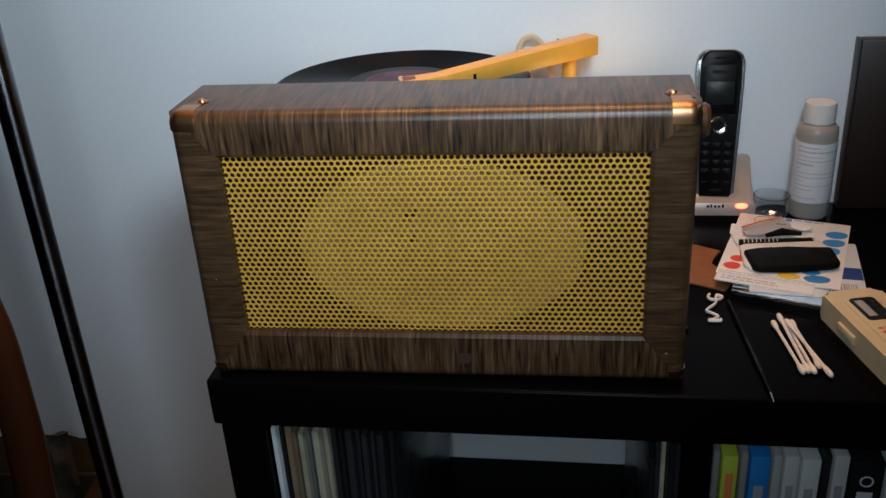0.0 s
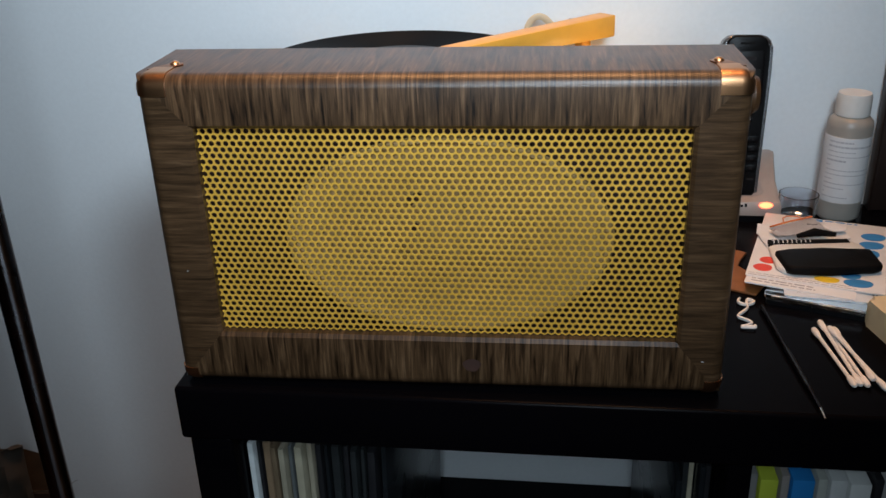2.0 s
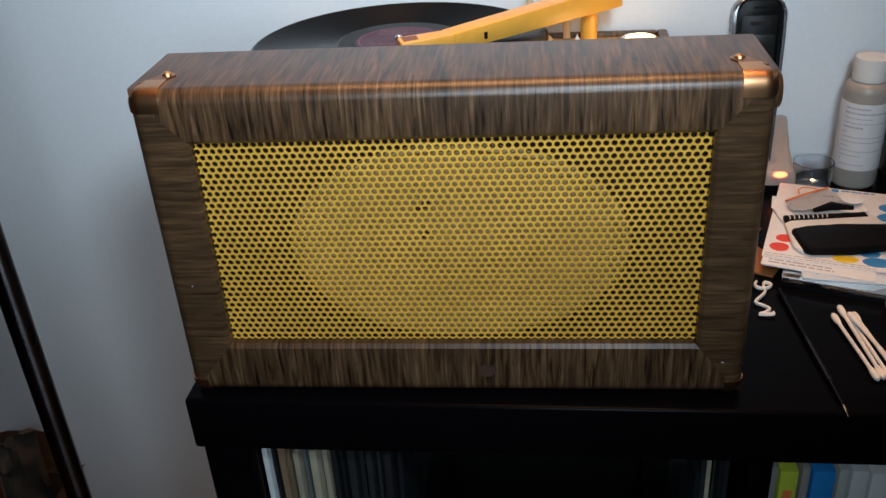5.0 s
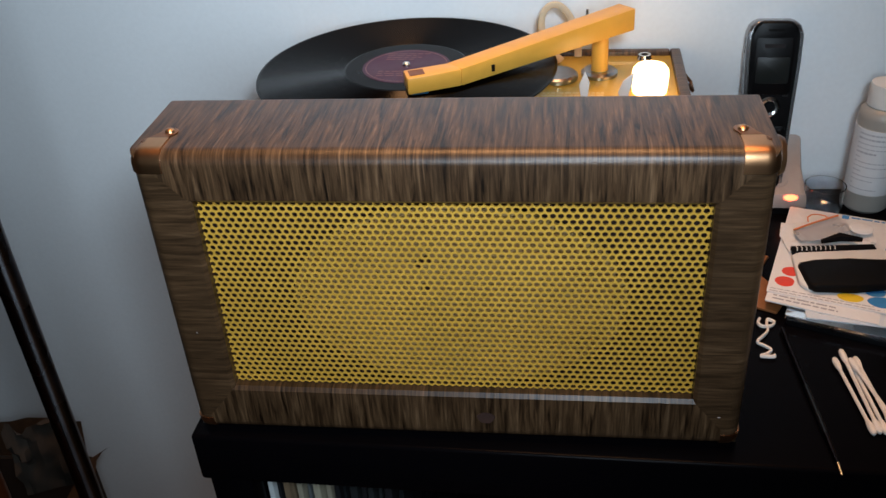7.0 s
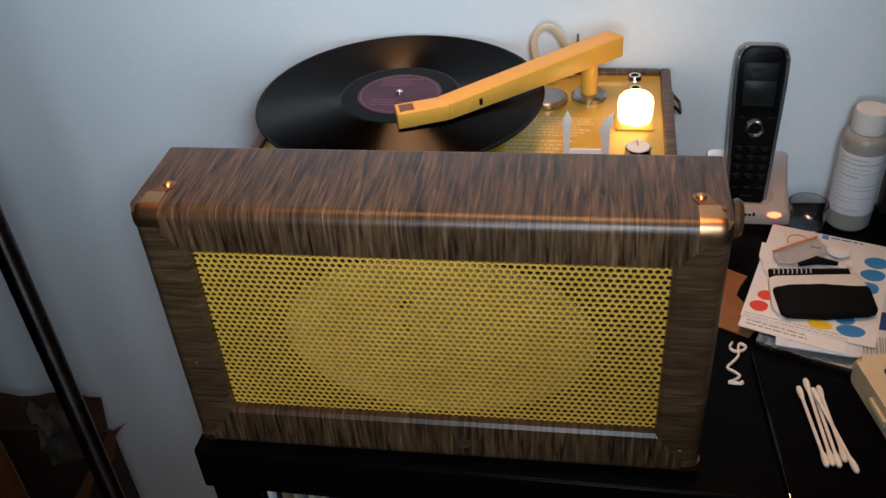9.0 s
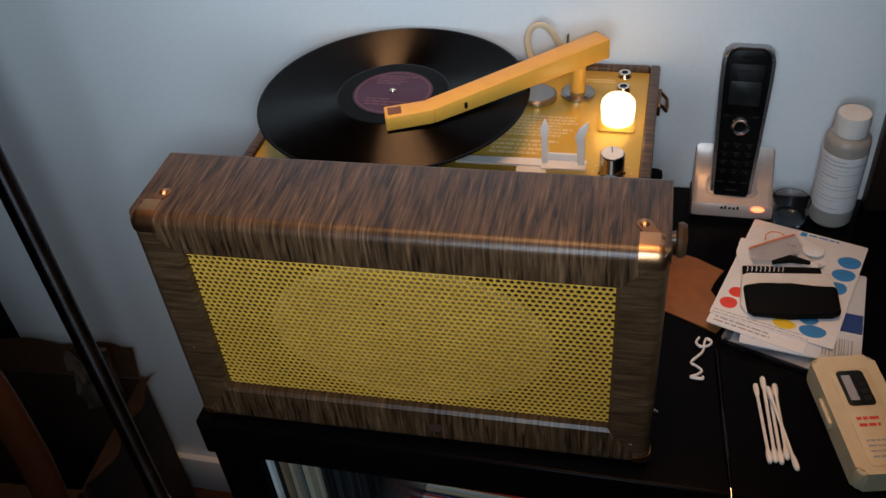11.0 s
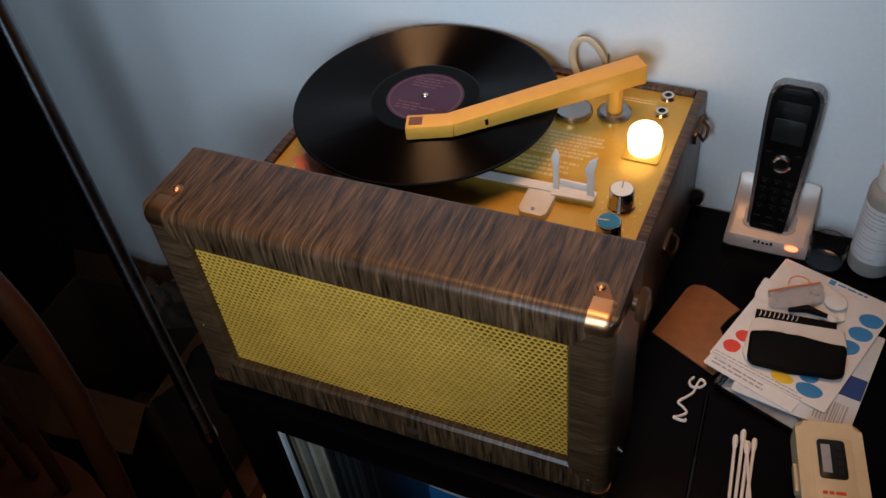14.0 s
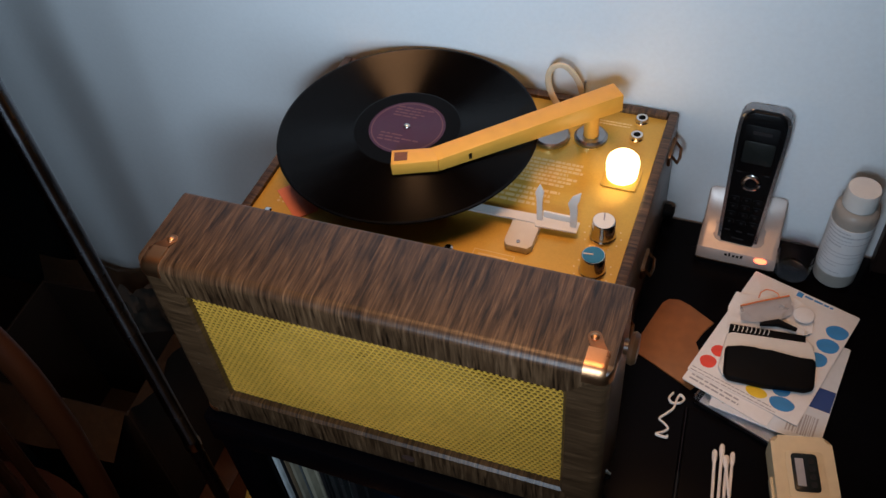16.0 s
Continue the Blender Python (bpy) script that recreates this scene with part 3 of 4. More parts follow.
# knobs
for x, y, mat, name, turn in ((0.1417, 0.2075, M_KNOBW, "white knob cap", 8), (0.1427, 0.166, M_KNOBB, "blue knob cap", 98)):
    knob = part("control_knob", lathe([(0, 0), (0.0118, 0), (0.0122, 0.002), (0.0108, 0.004), (0.0106, 0.019), (0.0098, 0.0205), (0, 0.0205)], 32), M_CHROME, player, "chrome-sided control knob", pose(x, y, DZ))
    part("knob_cap", lathe([(0, 0.0212), (0.0090, 0.0212), (0.0094, 0.0205), (0, 0.0204)], 28), mat, knob, name)
    part("pointer", box(-0.0006, 0.0006, 0.0, 0.0085, 0.0211, 0.0216), M_STEEL if mat == M_KNOBW else M_WHITE, knob, "", pose(0, 0, 0, 0, 0, turn))
for x, y in ((0.1409, 0.371), (0.1415, 0.345)):
    jack = part("jack_socket", lathe([(0.0035, 0.0006), (0.0035, 0.004), (0.0058, 0.004), (0.0066, 0.001), (0.0072, 0.0)], 20), M_CHROME, player, "", pose(x, y, DZ))
    part("socket_hole", lathe([(0, 0.0008), (0.0034, 0.0008), (0.0034, 0.0003), (0, 0.0003)], 14), M_BLACKP, jack)
for x, y in ((-0.1765, 0.1265), (-0.17, 0.15), (0.0133, 0.1547), (-0.172, 0.371)):
    part("deck_screw", lathe([(0, 0.0022), (0.0025, 0.002), (0.0042, 0.0006), (0.0042, 0)], 14), M_CHROME, player, "", pose(x, y, DZ))

# pilot lamp: clear base plate and glowing bulb
part("lamp_plate", slab(rounded(0.034, 0.034, 0.003), 0, 0.0014, 0.0004), M_DECK, player, "thin gold lamp base plate", pose(0.1404, 0.286, DZ))
part("pilot_bulb", lathe([(0, 0.0280), (0.008, 0.0277), (0.0125, 0.0262), (0.0150, 0.0230), (0.0158, 0.018), (0.0152, 0.008), (0.0145, 0.003), (0, 0.003)], 28), M_BULB, player, "lit warm-white pilot bulb", pose(0.1404, 0.286, DZ))

# printing on the deck
part("deck_print", bars(7, 0.040, 0.106, 0.291, 0.0052, 0.0030, DZ, 0.25, 4, 12), M_PRINT, player, "rows of small pale printing")
part("deck_print", bars(4, 0.030, 0.098, 0.250, 0.0065, 0.0034, DZ, 0.5, 8, 9), M_PRINT, player)
part("deck_print", bars(2, 0.092, 0.135, 0.362, 0.004, 0.0016, DZ, 0.1, 9, 10), M_PRINT, player)
frame_bm = box(0.036, 0.074, 0.1515, 0.1521, DZ, DZ + 0.00012)
for q in ((0.036, 0.074, 0.1609, 0.1615), (0.036, 0.0366, 0.1521, 0.1609), (0.0734, 0.074, 0.1521, 0.1609), (0.041, 0.069, 0.1555, 0.1572)):
    frame_bm = box(*q, DZ, DZ + 0.00012, bm=frame_bm)
part("deck_print", frame_bm, M_PRINT, player)
part("deck_print", bars(3, -0.102, -0.03, 0.148, 0.0045, 0.0018, DZ, 0.4, 11, 9), M_PRINT, player)
dots = bmesh.new()
for i in range(3):
    for j in range(3 if i else 2):
        dots = lathe([(0, 0.0002), (0.0016, 0.0002), (0.0016, 0)], 8, -0.166 + 0.0055 * j, 0.165 + 0.005 * i, dots)
part("deck_print", dots, M_PRINT, player, "", pose(0, 0, DZ))
ticks = bmesh.new()
for x, y in ((0.1417, 0.2075), (0.1427, 0.166)):
    for k in range(11):
        a = radians(-60 + 30 * k)
        ticks = lathe([(0, 0.0002), (0.0009, 0.0002), (0.0009, 0)], 6, x + 0.0165 * math.cos(a), y + 0.0165 * math.sin(a), ticks)
part("deck_print", ticks, M_PRINT, player, "", pose(0, 0, DZ))

# clasps and stud on the case's side
for y, z in ((0.352, 0.126), (0.252, 0.067), (0.15, 0.09)):
    clasp = part("clasp", slab(rounded(0.032, 0.014, 0.003), 0, 0.003, 0.0008), M_AGED, player, "", Matrix.Translation((PX1, y, z)) @ pose(0, 0, 0, 90, 0, 90))
    part("clasp_loop", rod([(0.003, -0.011, -0.004), (0.009, -0.011, 0.003), (0.010, 0.0, 0.006), (0.009, 0.011, 0.003), (0.003, 0.011, -0.004)], 0.0016, 8), M_AGED, clasp, "", Matrix.Translation((0, 0, 0)) @ pose(0, 0, 0, 0, -90, 90))
part("case_stud", lathe([(0, 0.012), (0.006, 0.011), (0.008, 0.006), (0.008, 0)], 18), M_RUBBER, player, "", Matrix.Translation((PX1, 0.372, 0.022)) @ pose(0, 0, 0, 0, 90, 0))

# pink card under the record
solid("pink_card", slab([(-0.036, 0.003), (-0.001, -0.027), (0.014, -0.010), (0.010, 0.030), (-0.010, 0.034)], 0, 0.0012, 0.0003), M_PINK, "salmon pink card lying on the gold deck", "card", m=pose(-0.137, 0.173, SHELF + DZ))

# ---- record ----
record = thing("record", (*RC, SHELF + DZ + 0.0362), "black ten-inch record with purple label, on the platter", "record")
groove = []
for k in range(72):
    r = 0.0525 + 0.001 * k
    groove += [(r, 0.0022), (r + 0.0005, 0.00190)]
part("disc", lathe([(0.0365, 0.0022), (0.050, 0.0022)] + groove + [(0.1245, 0.0022), (0.1265, 0.0018), (0.127, 0.0010), (0.1265, 0.0002), (0.0365, 0.0)], 128), M_RECORD, record)
part("run_out", lathe([(0.0365, 0.00225), (0.0365, 0.00245), (0.0515, 0.00245), (0.0515, 0.00225)], 96), M_WAX, record, "smooth grey-black run-out band")
lab = part("label", lathe([(0.0036, 0.0024), (0.0036, 0.0027), (0.0372, 0.0027), (0.0374, 0.0023)], 72), M_LABEL, record, "purple paper label with gilt ring")
part("gilt_ring", lathe([(0.0340, 0.00272), (0.0340, 0.00285), (0.0350, 0.00285), (0.0350, 0.00272)], 72), M_GILT, lab)
part("label_print", bars(4, -0.020, 0.020, 0.028, 0.0042, 0.0016, 0.0027, 0.4, 21, 5), M_GILT, lab)
part("label_print", bars(3, -0.022, 0.022, -0.012, 0.0045, 0.0016, 0.0027, 0.5, 22, 5), M_GILT, lab)

# ---- cordless telephone ----
base = thing("phone_base", (0.2585, 0.3605, SHELF), "champagne plastic cordless phone base with lit red lamp", "phone base")
own = bmesh.new()
outline = [(-0.034, 0.0), (-0.034, 0.013), (-0.030, 0.019), (-0.012, 0.024), (0.010, 0.032), (0.030, 0.050), (0.034, 0.056), (0.036, 0.052), (0.036, 0.0)]
rings = []
for x, k in ((-0.040, 0.90), (-0.0385, 0.97), (-0.034, 1.0), (0.034, 1.0), (0.0385, 0.97), (0.040, 0.90)):
    rings.append([own.verts.new((x, y * (1 if abs(x) < 0.0385 else 0.97), z * k)) for y, z in outline])
for a, b in zip(rings, rings[1:]):
    for k in range(len(outline)):
        own.faces.new((a[k], a[(k + 1) % len(outline)], b[(k + 1) % len(outline)], b[k]))
own.faces.new(rings[0])
own.faces.new(rings[-1][::-1])
part("base_body", own, M_SILVER, base)
part("base_skirt", slab(rounded(0.083, 0.071, 0.006), 0.0, 0.006, 0.001), M_BLACKP, base)
part("cradle", slab(rounded(0.052, 0.030, 0.010), 0, 0.0045, 0.0015), M_SILVER, base, "", Matrix.Translation((-0.001, -0.004, 0.0235)) @ pose(0, 0, 0, 20, 0, 0))
part("status_lamp", slab(oval(0.0065, 0.003), 0, 0.0015, 0.0004), M_LED, base, "glowing red status lamp", Matrix.Translation((0.025, -0.0325, 0.0165)) @ pose(0, 0, 0, 58, 0, 0))
own = bmesh.new()
for k, (w, h) in enumerate(((0.0030, 0.0026), (0.0020, 0.0036), (0.0026, 0.0024), (0.0026, 0.0024), (0.0024, 0.0036))):
    own = box(-0.0095 + k * 0.0040, -0.0095 + k * 0.0040 + w, -0.0014, -0.0014 + h, 0, 0.0003, bm=own)
part("makers_mark", own, M_RUBBER, base, "dark maker's mark", Matrix.Translation((-0.002, -0.0325, 0.0160)) @ pose(0, 0, 0, 58, 0, 0))

base.scale = (1.0, 0.86, 1.0)

handset = thing("cordless_handset", (0.2560, 0.3435, SHELF + 0.0225), "black cordless phone handset with silver edge, standing in its base", "telephone")
hm = pose(0, 0, 0, 79.5, 0, -2)


M_RIM = material("silver_plastic", (0.30, 0.30, 0.31), 0.25, metal=0.9, vary=0.06, scale=90, big=12, bump=0.01)


def hand_outline(grow):
    pts = []
    for k in range(41):
        u = k / 40
        half = 0.0195 + 0.0045 * min(1.0, u * 1.3) if u < 0.9 else 0.024 * math.sqrt(max(0.0, 1 - ((u - 0.9) / 0.1) ** 2)) * 0.35 + 0.0156
        pts.append((half + grow, u * 0.157))
    return [(x, y) for x, y in pts] + [(-x, y) for x, y in pts[::-1]]


part("handset_back", slab(hand_outline(0.0006), -0.0205, -0.0030, 0.0035, seg=3), M_RIM, handset, "bright silver back and rim", hm)
front = part("handset_front", slab(hand_outline(-0.0030), -0.007, 0.0005, 0.0025, seg=3), M_PHONE, handset, "glossy black front", hm)
part("screen", slab(rounded(0.029, 0.024, 0.002, 4, 0, 0.1125), 0.0004, 0.0010, 0.0002), M_SCREEN, front, "grey-green display")
part("screen_rim", slab(rounded(0.034, 0.052, 0.004, 4, 0, 0.116), 0.0, 0.0006, 0.0002), M_PHONE, front)
part("brand_bar", box(-0.009, 0.009, 0.133, 0.1365, 0.0006, 0.0011), M_KEY, front)
part("navigation_ring", lathe([(0.0055, 0.0006), (0.0055, 0.0022), (0.0078, 0.0026), (0.0095, 0.0016), (0.0095, 0.0004)], 28, 0, 0.0785), M_CHROME, front, "chrome navigation ring")
for r in range(4):
    for c in range(3):
        keycap = part("key", slab(rounded(0.0095, 0.0068, 0.002, 3, (c - 1) * 0.0118, 0.0565 - r * 0.0095), 0.0003, 0.0008, 0.0002), M_PHONE, front)
        part("key_mark", box((c - 1) * 0.0118 - 0.0012, (c - 1) * 0.0118 + 0.0012, 0.0555 - r * 0.0095, 0.0575 - r * 0.0095, 0.0008, 0.0010), M_KEY, keycap)
for x, y, w in ((-0.0135, 0.089, 0.005), (0.0135, 0.089, 0.005), (-0.012, 0.017, 0.006), (0.0, 0.017, 0.006), (0.012, 0.017, 0.006), (0.0, 0.008, 0.012)):
    part("function_mark", box(x - w / 2, x + w / 2, y - 0.0008, y + 0.0008, 0.0004, 0.0008), M_KEY, front)
part("earpiece_slot", slab(rounded(0.014, 0.0022, 0.001, 3, 0, 0.1490), 0.0004, 0.0007), M_RUBBER, front)

# ---- bottle ----
bottle = thing("bottle", (0.357, 0.351, SHELF), "translucent plastic bottle with white label and white cap", "bottle")
part("bottle_body", lathe([(0, 0.001), (0.019, 0.0), (0.0215, 0.003), (0.022, 0.01), (0.022, 0.103), (0.0212, 0.1085), (0.0180, 0.1120), (0.0155, 0.1135), (0.0155, 0.116), (0.0, 0.116)], 40), M_BOTTLE, bottle)
part("liquid", lathe([(0, 0.003), (0.0195, 0.003), (0.0205, 0.008), (0.0205, 0.075), (0, 0.075)], 32), material("cloudy_liquid", (0.50, 0.47, 0.43), 0.5, vary=0.08, scale=30, big=8, bump=0), bottle)
wrap = part("paper_label", lathe([(0.02205, 0.022), (0.0224, 0.0222), (0.0224, 0.0935), (0.02205, 0.0937)], 40), M_PAPER, bottle, "white paper label with small grey print")
rnd = random.Random(31)
own = bmesh.new()
for r in range(13):
    z, a = 0.088 - r * 0.005, radians(205)
    h = 0.0019 if r in (0, 1, 4) else 0.0010
    while a < radians(330):
        w = radians(3 + 9 * rnd.random())
        q = []
        for aa in (a, a + w / 2, a + w):
            q.append([own.verts.new((0.02252 * math.cos(aa), 0.02252 * math.sin(aa), zz)) for zz in (z, z + h)])
        for k in range(2):
            own.faces.new((q[k][0], q[k + 1][0], q[k + 1][1], q[k][1]))
        a += w + radians(1.6)
        if rnd.random() < 0.1:
            break
part("label_print", own, material("pale_grey_ink", (0.46, 0.47, 0.50), 0.6, vary=0.1, scale=100, big=20, bump=0), wrap)
own = lathe([(0.0158, 0.114), (0.0166, 0.115), (0.0166, 0.116), (0.0168, 0.117), (0.0168, 0.133), (0.0155, 0.1372), (0, 0.138)], 96)
for v in own.verts:
    r = math.hypot(v.co.x, v.co.y)
    if 0.0165 < r and 0.1165 < v.co.z < 0.134 and round(math.atan2(v.co.y, v.co.x) / (2 * math.pi) * 96) % 2:
        v.co.x, v.co.y = v.co.x * 0.965, v.co.y * 0.965
part("bottle_cap", own, M_WHITE, bottle, "white ribbed screw cap")
bottle.scale = (0.95, 0.95, 0.92)
# small clear tub beside the bottle
solid("clear_tub", lathe([(0.0, 0.001), (0.016, 0.0), (0.018, 0.003), (0.019, 0.026), (0.0178, 0.0262), (0.0165, 0.004), (0.0, 0.003)], 32), M_CASE, "small clear plastic tub beside the bottle", "tub", m=pose(0.316, 0.342, SHELF))

# ---- dark board leaning at the wall ----
board = thing("dark_board", (0.503, 0.372, SHELF), "dark brown wooden board standing against the wall", "board")
part("panel", box(-0.110, 0.10, -0.007, 0.010, 0.0, 0.186, 0.002), M_BOARD, board)
part("edge_strip", box(-0.1115, -0.1102, -0.0075, 0.0105, 0.0, 0.1865, 0.0004), M_BOARD, board)

# ---- stack of cards and cases ----


def flat_case(loc, rz, label):
    case = thing("disc_case", loc, label, "disc case", "stack of cases", rz)
    part("lid", slab(rounded(0.090, 0.125, 0.002), 0.0058, 0.0098, 0.0006), M_CASE, case)
    part("tray", slab(rounded(0.087, 0.121, 0.002), 0.0, 0.0040, 0.0006), M_BLACKP, case)
    part("insert", slab(rounded(0.080, 0.116, 0.001), 0.0043, 0.0052), M_PAPER2, case)
    return case


flat_case((0.3115, 0.1955, SHELF), -20, "clear plastic case lying on the shelf")


def card(loc, rz, w, h, mat, label, t=0.0012):
    ob = thing("card", loc, label, "card", "stack of cards", rz)
    part("sheet", slab(rounded(w, h, 0.0015), 0, t, 0.0003), mat, ob)
    return ob


booklet = card((0.3215, 0.1990, SHELF + 0.0100), -8.7, 0.100, 0.118, M_PAPER2, "pale booklet with navy band and barcode under the cards")
part("navy_band", box(0.010, 0.0495, -0.020, 0.004, 0.0012, 0.0015), M_NAVY, booklet)
own = bmesh.new()
rnd = random.Random(5)
x = 0.018
while x < 0.042:
    w = 0.0005 + 0.0012 * rnd.random()
    own = box(x, x + w, -0.053, -0.030, 0.0012, 0.0015, bm=own)
    x += w + 0.0006 + 0.001 * rnd.random()
tagged(part("barcode", own, M_INK, booklet), kind="stuff")
part("print", bars(2, -0.04, 0.0, -0.046, 0.004, 0.0015, 0.0012, 0.3, 14, 8), M_INK, booklet)
lower = card((0.2990, 0.2215, SHELF + 0.0113), -19.7, 0.086, 0.142, M_PAPER, "white printed card under another card")
part("print", bars(2, -0.038, 0.03, -0.060, 0.0045, 0.0018, 0.0012, 0.3, 15, 9), M_INK, lower)
upper = card((0.3112, 0.2345, SHELF + 0.0126), -17.4, 0.1085, 0.147, M_PAPER, "white card with red, yellow and blue painted spots")
inv = Matrix.Translation((0.3112, 0.2345, 0)) @ pose(0, 0, 0, 0, 0, -17.4)
for x, y, a, b, mat, turn in ((0.3655, 0.264, 0.0105, 0.0085, M_BLUE, 0), (0.3585, 0.2455, 0.0105, 0.0085, M_BLUE, 0), (0.350, 0.2265, 0.0100, 0.0085, M_BLUE, 10), (0.3255, 0.1675, 0.0115, 0.0075, M_BLUE, -8), (0.302, 0.1735, 0.0100, 0.0058, M_YEL, -12), (0.2545, 0.1945, 0.0078, 0.0074, M_RED, 0), (0.262, 0.2095, 0.0070, 0.0068, M_RED, 20), (0.3235, 0.181, 0.008, 0.0055, M_BLUE, 0)):
    p = inv.inverted() @ Vector((x, y, 0))
    part("paint_spot", slab(oval(a, b, 22, wob=0.05), 0.0012, 0.00145), mat, upper, "", pose(p.x, p.y, 0, 0, 0, 17.4 + turn))
part("print", bars(2, -0.052, 0.045, -0.0675, 0.0035, 0.0009, 0.0012, 0.5, 16, 16), M_INK, upper)
part("emblem", box(-0.008, -0.002, 0.066, 0.072, 0.0012, 0.0015), M_BLUE, upper)
part("print", bars(1, 0.0, 0.03, 0.071, 0.004, 0.0022, 0.0012, 0.1, 17, 4), M_BLUE, upper)

# black and white pouch lying on the cards
pouch = thing("pouch", (0.309, 0.205, SHELF + 0.0139), "small black and white padded pouch on the cards", "pouch")
part("white_body", slab([(-0.0435, 0.024), (-0.030, 0.0345), (0.030, 0.0390), (0.0365, 0.034), (0.0395, 0.018), (0.0410, -0.014), (0.0, -0.022), (-0.0400, -0.0245), (-0.0450, -0.016)], 0, 0.0050, 0.002, seg=3), M_WHITE, pouch)
flap_outline = [(-0.0423, 0.0068), (-0.0281, 0.0122), (-0.0148, 0.0141), (-0.001, 0.0105), (0.0199, 0.0127), (0.0379, 0.0162), (0.0405, 0.012), (0.0415, -0.0174), (0.0339, -0.0224), (-0.0016, -0.0268), (-0.0341, -0.0291), (-0.0395, -0.0245)]
part("black_flap", slab(flap_outline, 0.0012, 0.0090, 0.003, seg=3), M_RUBBER, pouch, "matt black flap with wavy edge")
part("mesh_band", slab([(-0.0415, 0.0265), (0.0290, 0.0345), (0.0280, 0.0425), (-0.0420, 0.0365)], 0.0008, 0.0056, 0.0006), M_RUBBER, pouch, "black band with white stitches")
own = bmesh.new()
for k in range(9):
    x, y = -0.038 + k * 0.0040, 0.0285 + k * 0.00047
    own = rod([(x, y, 0.0057), (x + 0.0008, y + 0.004, 0.0062), (x + 0.0004, y + 0.0068, 0.0057)], 0.0005, 6, own)
tagged(part("stitch", own, M_WHITE, pouch, "white stitches"), kind="stuff")


def crumpled(outline, lift, amp, freq, seed, thick):
    """A thin sheet of any outline, creased and slightly raised."""
    own = bmesh.new()
    own.faces.new([own.verts.new((x, y, 0)) for x, y in outline])
    bmesh.ops.triangulate(own, faces=own.faces[:])
    bmesh.ops.subdivide_edges(own, edges=own.edges[:], cuts=7, use_grid_fill=True)
    for v in own.verts:
        q = Vector((v.co.x * freq, v.co.y * freq, seed))
        v.co.z = lift + amp * (abs(noise.noise(q)) + 0.5 * abs(noise.noise(q * 2.3)))
    bmesh.ops.solidify(own, geom=own.faces[:], thickness=thick)
    return own


# clear zip bag with an orange strip, on a crumpled white tissue
M_TISSUE = material("white_tissue", (0.72, 0.72, 0.72), 0.8, vary=0.05, scale=200, big=30, bump=0.15)
M_FILM = material("milky_film", (0.62, 0.60, 0.60), 0.3, vary=0.08, scale=60, big=30, bump=0.1)
M_FILM.node_tree.nodes["Principled BSDF"].inputs["Transmission Weight"].default_value = 0.45
tissue = crumpled([(-0.0380, -0.038), (-0.0410, -0.010), (-0.0363, 0.0103), (-0.0226, 0.0110), (0.0155, 0.0206), (0.0383, 0.0080), (0.0400, -0.020), (0.030, -0.0285), (-0.02, -0.0335)], 0.0010, 0.0042, 60, 3, 0.0004)
solid("tissue", tissue, M_TISSUE, "crumpled white tissue under the clear bag", "tissue", m=pose(0.303, 0.275, SHELF + 0.0139))
bag = thing("zip_bag", (0.298, 0.269, SHELF + 0.0190), "small clear zip bag with orange strip on the tissue", "bag")
part("film", crumpled([(-0.0254, -0.0041), (0.0187, 0.0227), (0.0252, 0.010), (0.0232, -0.0009), (0.010, -0.012), (-0.0052, -0.0196), (-0.0215, -0.0219)], 0.0008, 0.0030, 75, 8, 0.0003), M_FILM, bag, "milky clear film")
part("orange_strip", rod([(-0.0248, -0.0059, 0.0040), (-0.005, 0.0065, 0.0046), (0.0182, 0.0205, 0.0040)], 0.0009, 8), M_ORANGE, bag)
part("hanging_loop", rod([(-0.0095, 0.0105, 0.003), (-0.0085, 0.0180, 0.003), (-0.0040, 0.0230, 0.003), (0.002, 0.0235, 0.003), (0.0075, 0.0210, 0.003), (0.0092, 0.0170, 0.003)], 0.0006, 6), M_ORANGE, bag)
part("small_parts", rod([(-0.004, -0.0215, 0.002), (0.012, -0.0165, 0.004), (0.030, -0.0190, 0.003)], [0.002, 0.004, 0.002], 8), M_RUBBER, bag, "dark small parts inside")
solid("cotton_pad", lathe([(0, 0.0026), (0.007, 0.0024), (0.0096, 0.0016), (0.0102, 0.0008), (0.009, 0.0), (0, 0.0)], 26), M_TISSUE, "small round white cotton pad beside the bag", "cotton pad", m=pose(0.3330, 0.272, SHELF + 0.0192))

# ---- leather tag, thread, pen ----
own = slab([(0.181, 0.196), (0.1985, 0.262), (0.204, 0.2685), (0.214, 0.2705), (0.226, 0.266), (0.2525, 0.2510), (0.2435, 0.236), (0.2385, 0.222), (0.2480, 0.206), (0.2600, 0.192), (0.2450, 0.166)], SHELF, SHELF + 0.0022, 0.0007)
solid("leather_sleeve", own, M_LEATHER, "tan leather sleeve lying on the black shelf", "sleeve")
thread_pts = [(0.2300, 0.1570), (0.2275, 0.1500), (0.2310, 0.1455), (0.2380, 0.1480), (0.2410, 0.1540), (0.2365, 0.1575), (0.2345, 0.1500), (0.2335, 0.1400), (0.2290, 0.1330), (0.2235, 0.1255), (0.2285, 0.1225), (0.2330, 0.1180), (0.2280, 0.1120), (0.2235, 0.1085), (0.2330, 0.1075), (0.2338, 0.1105)]
smooth_pts = []
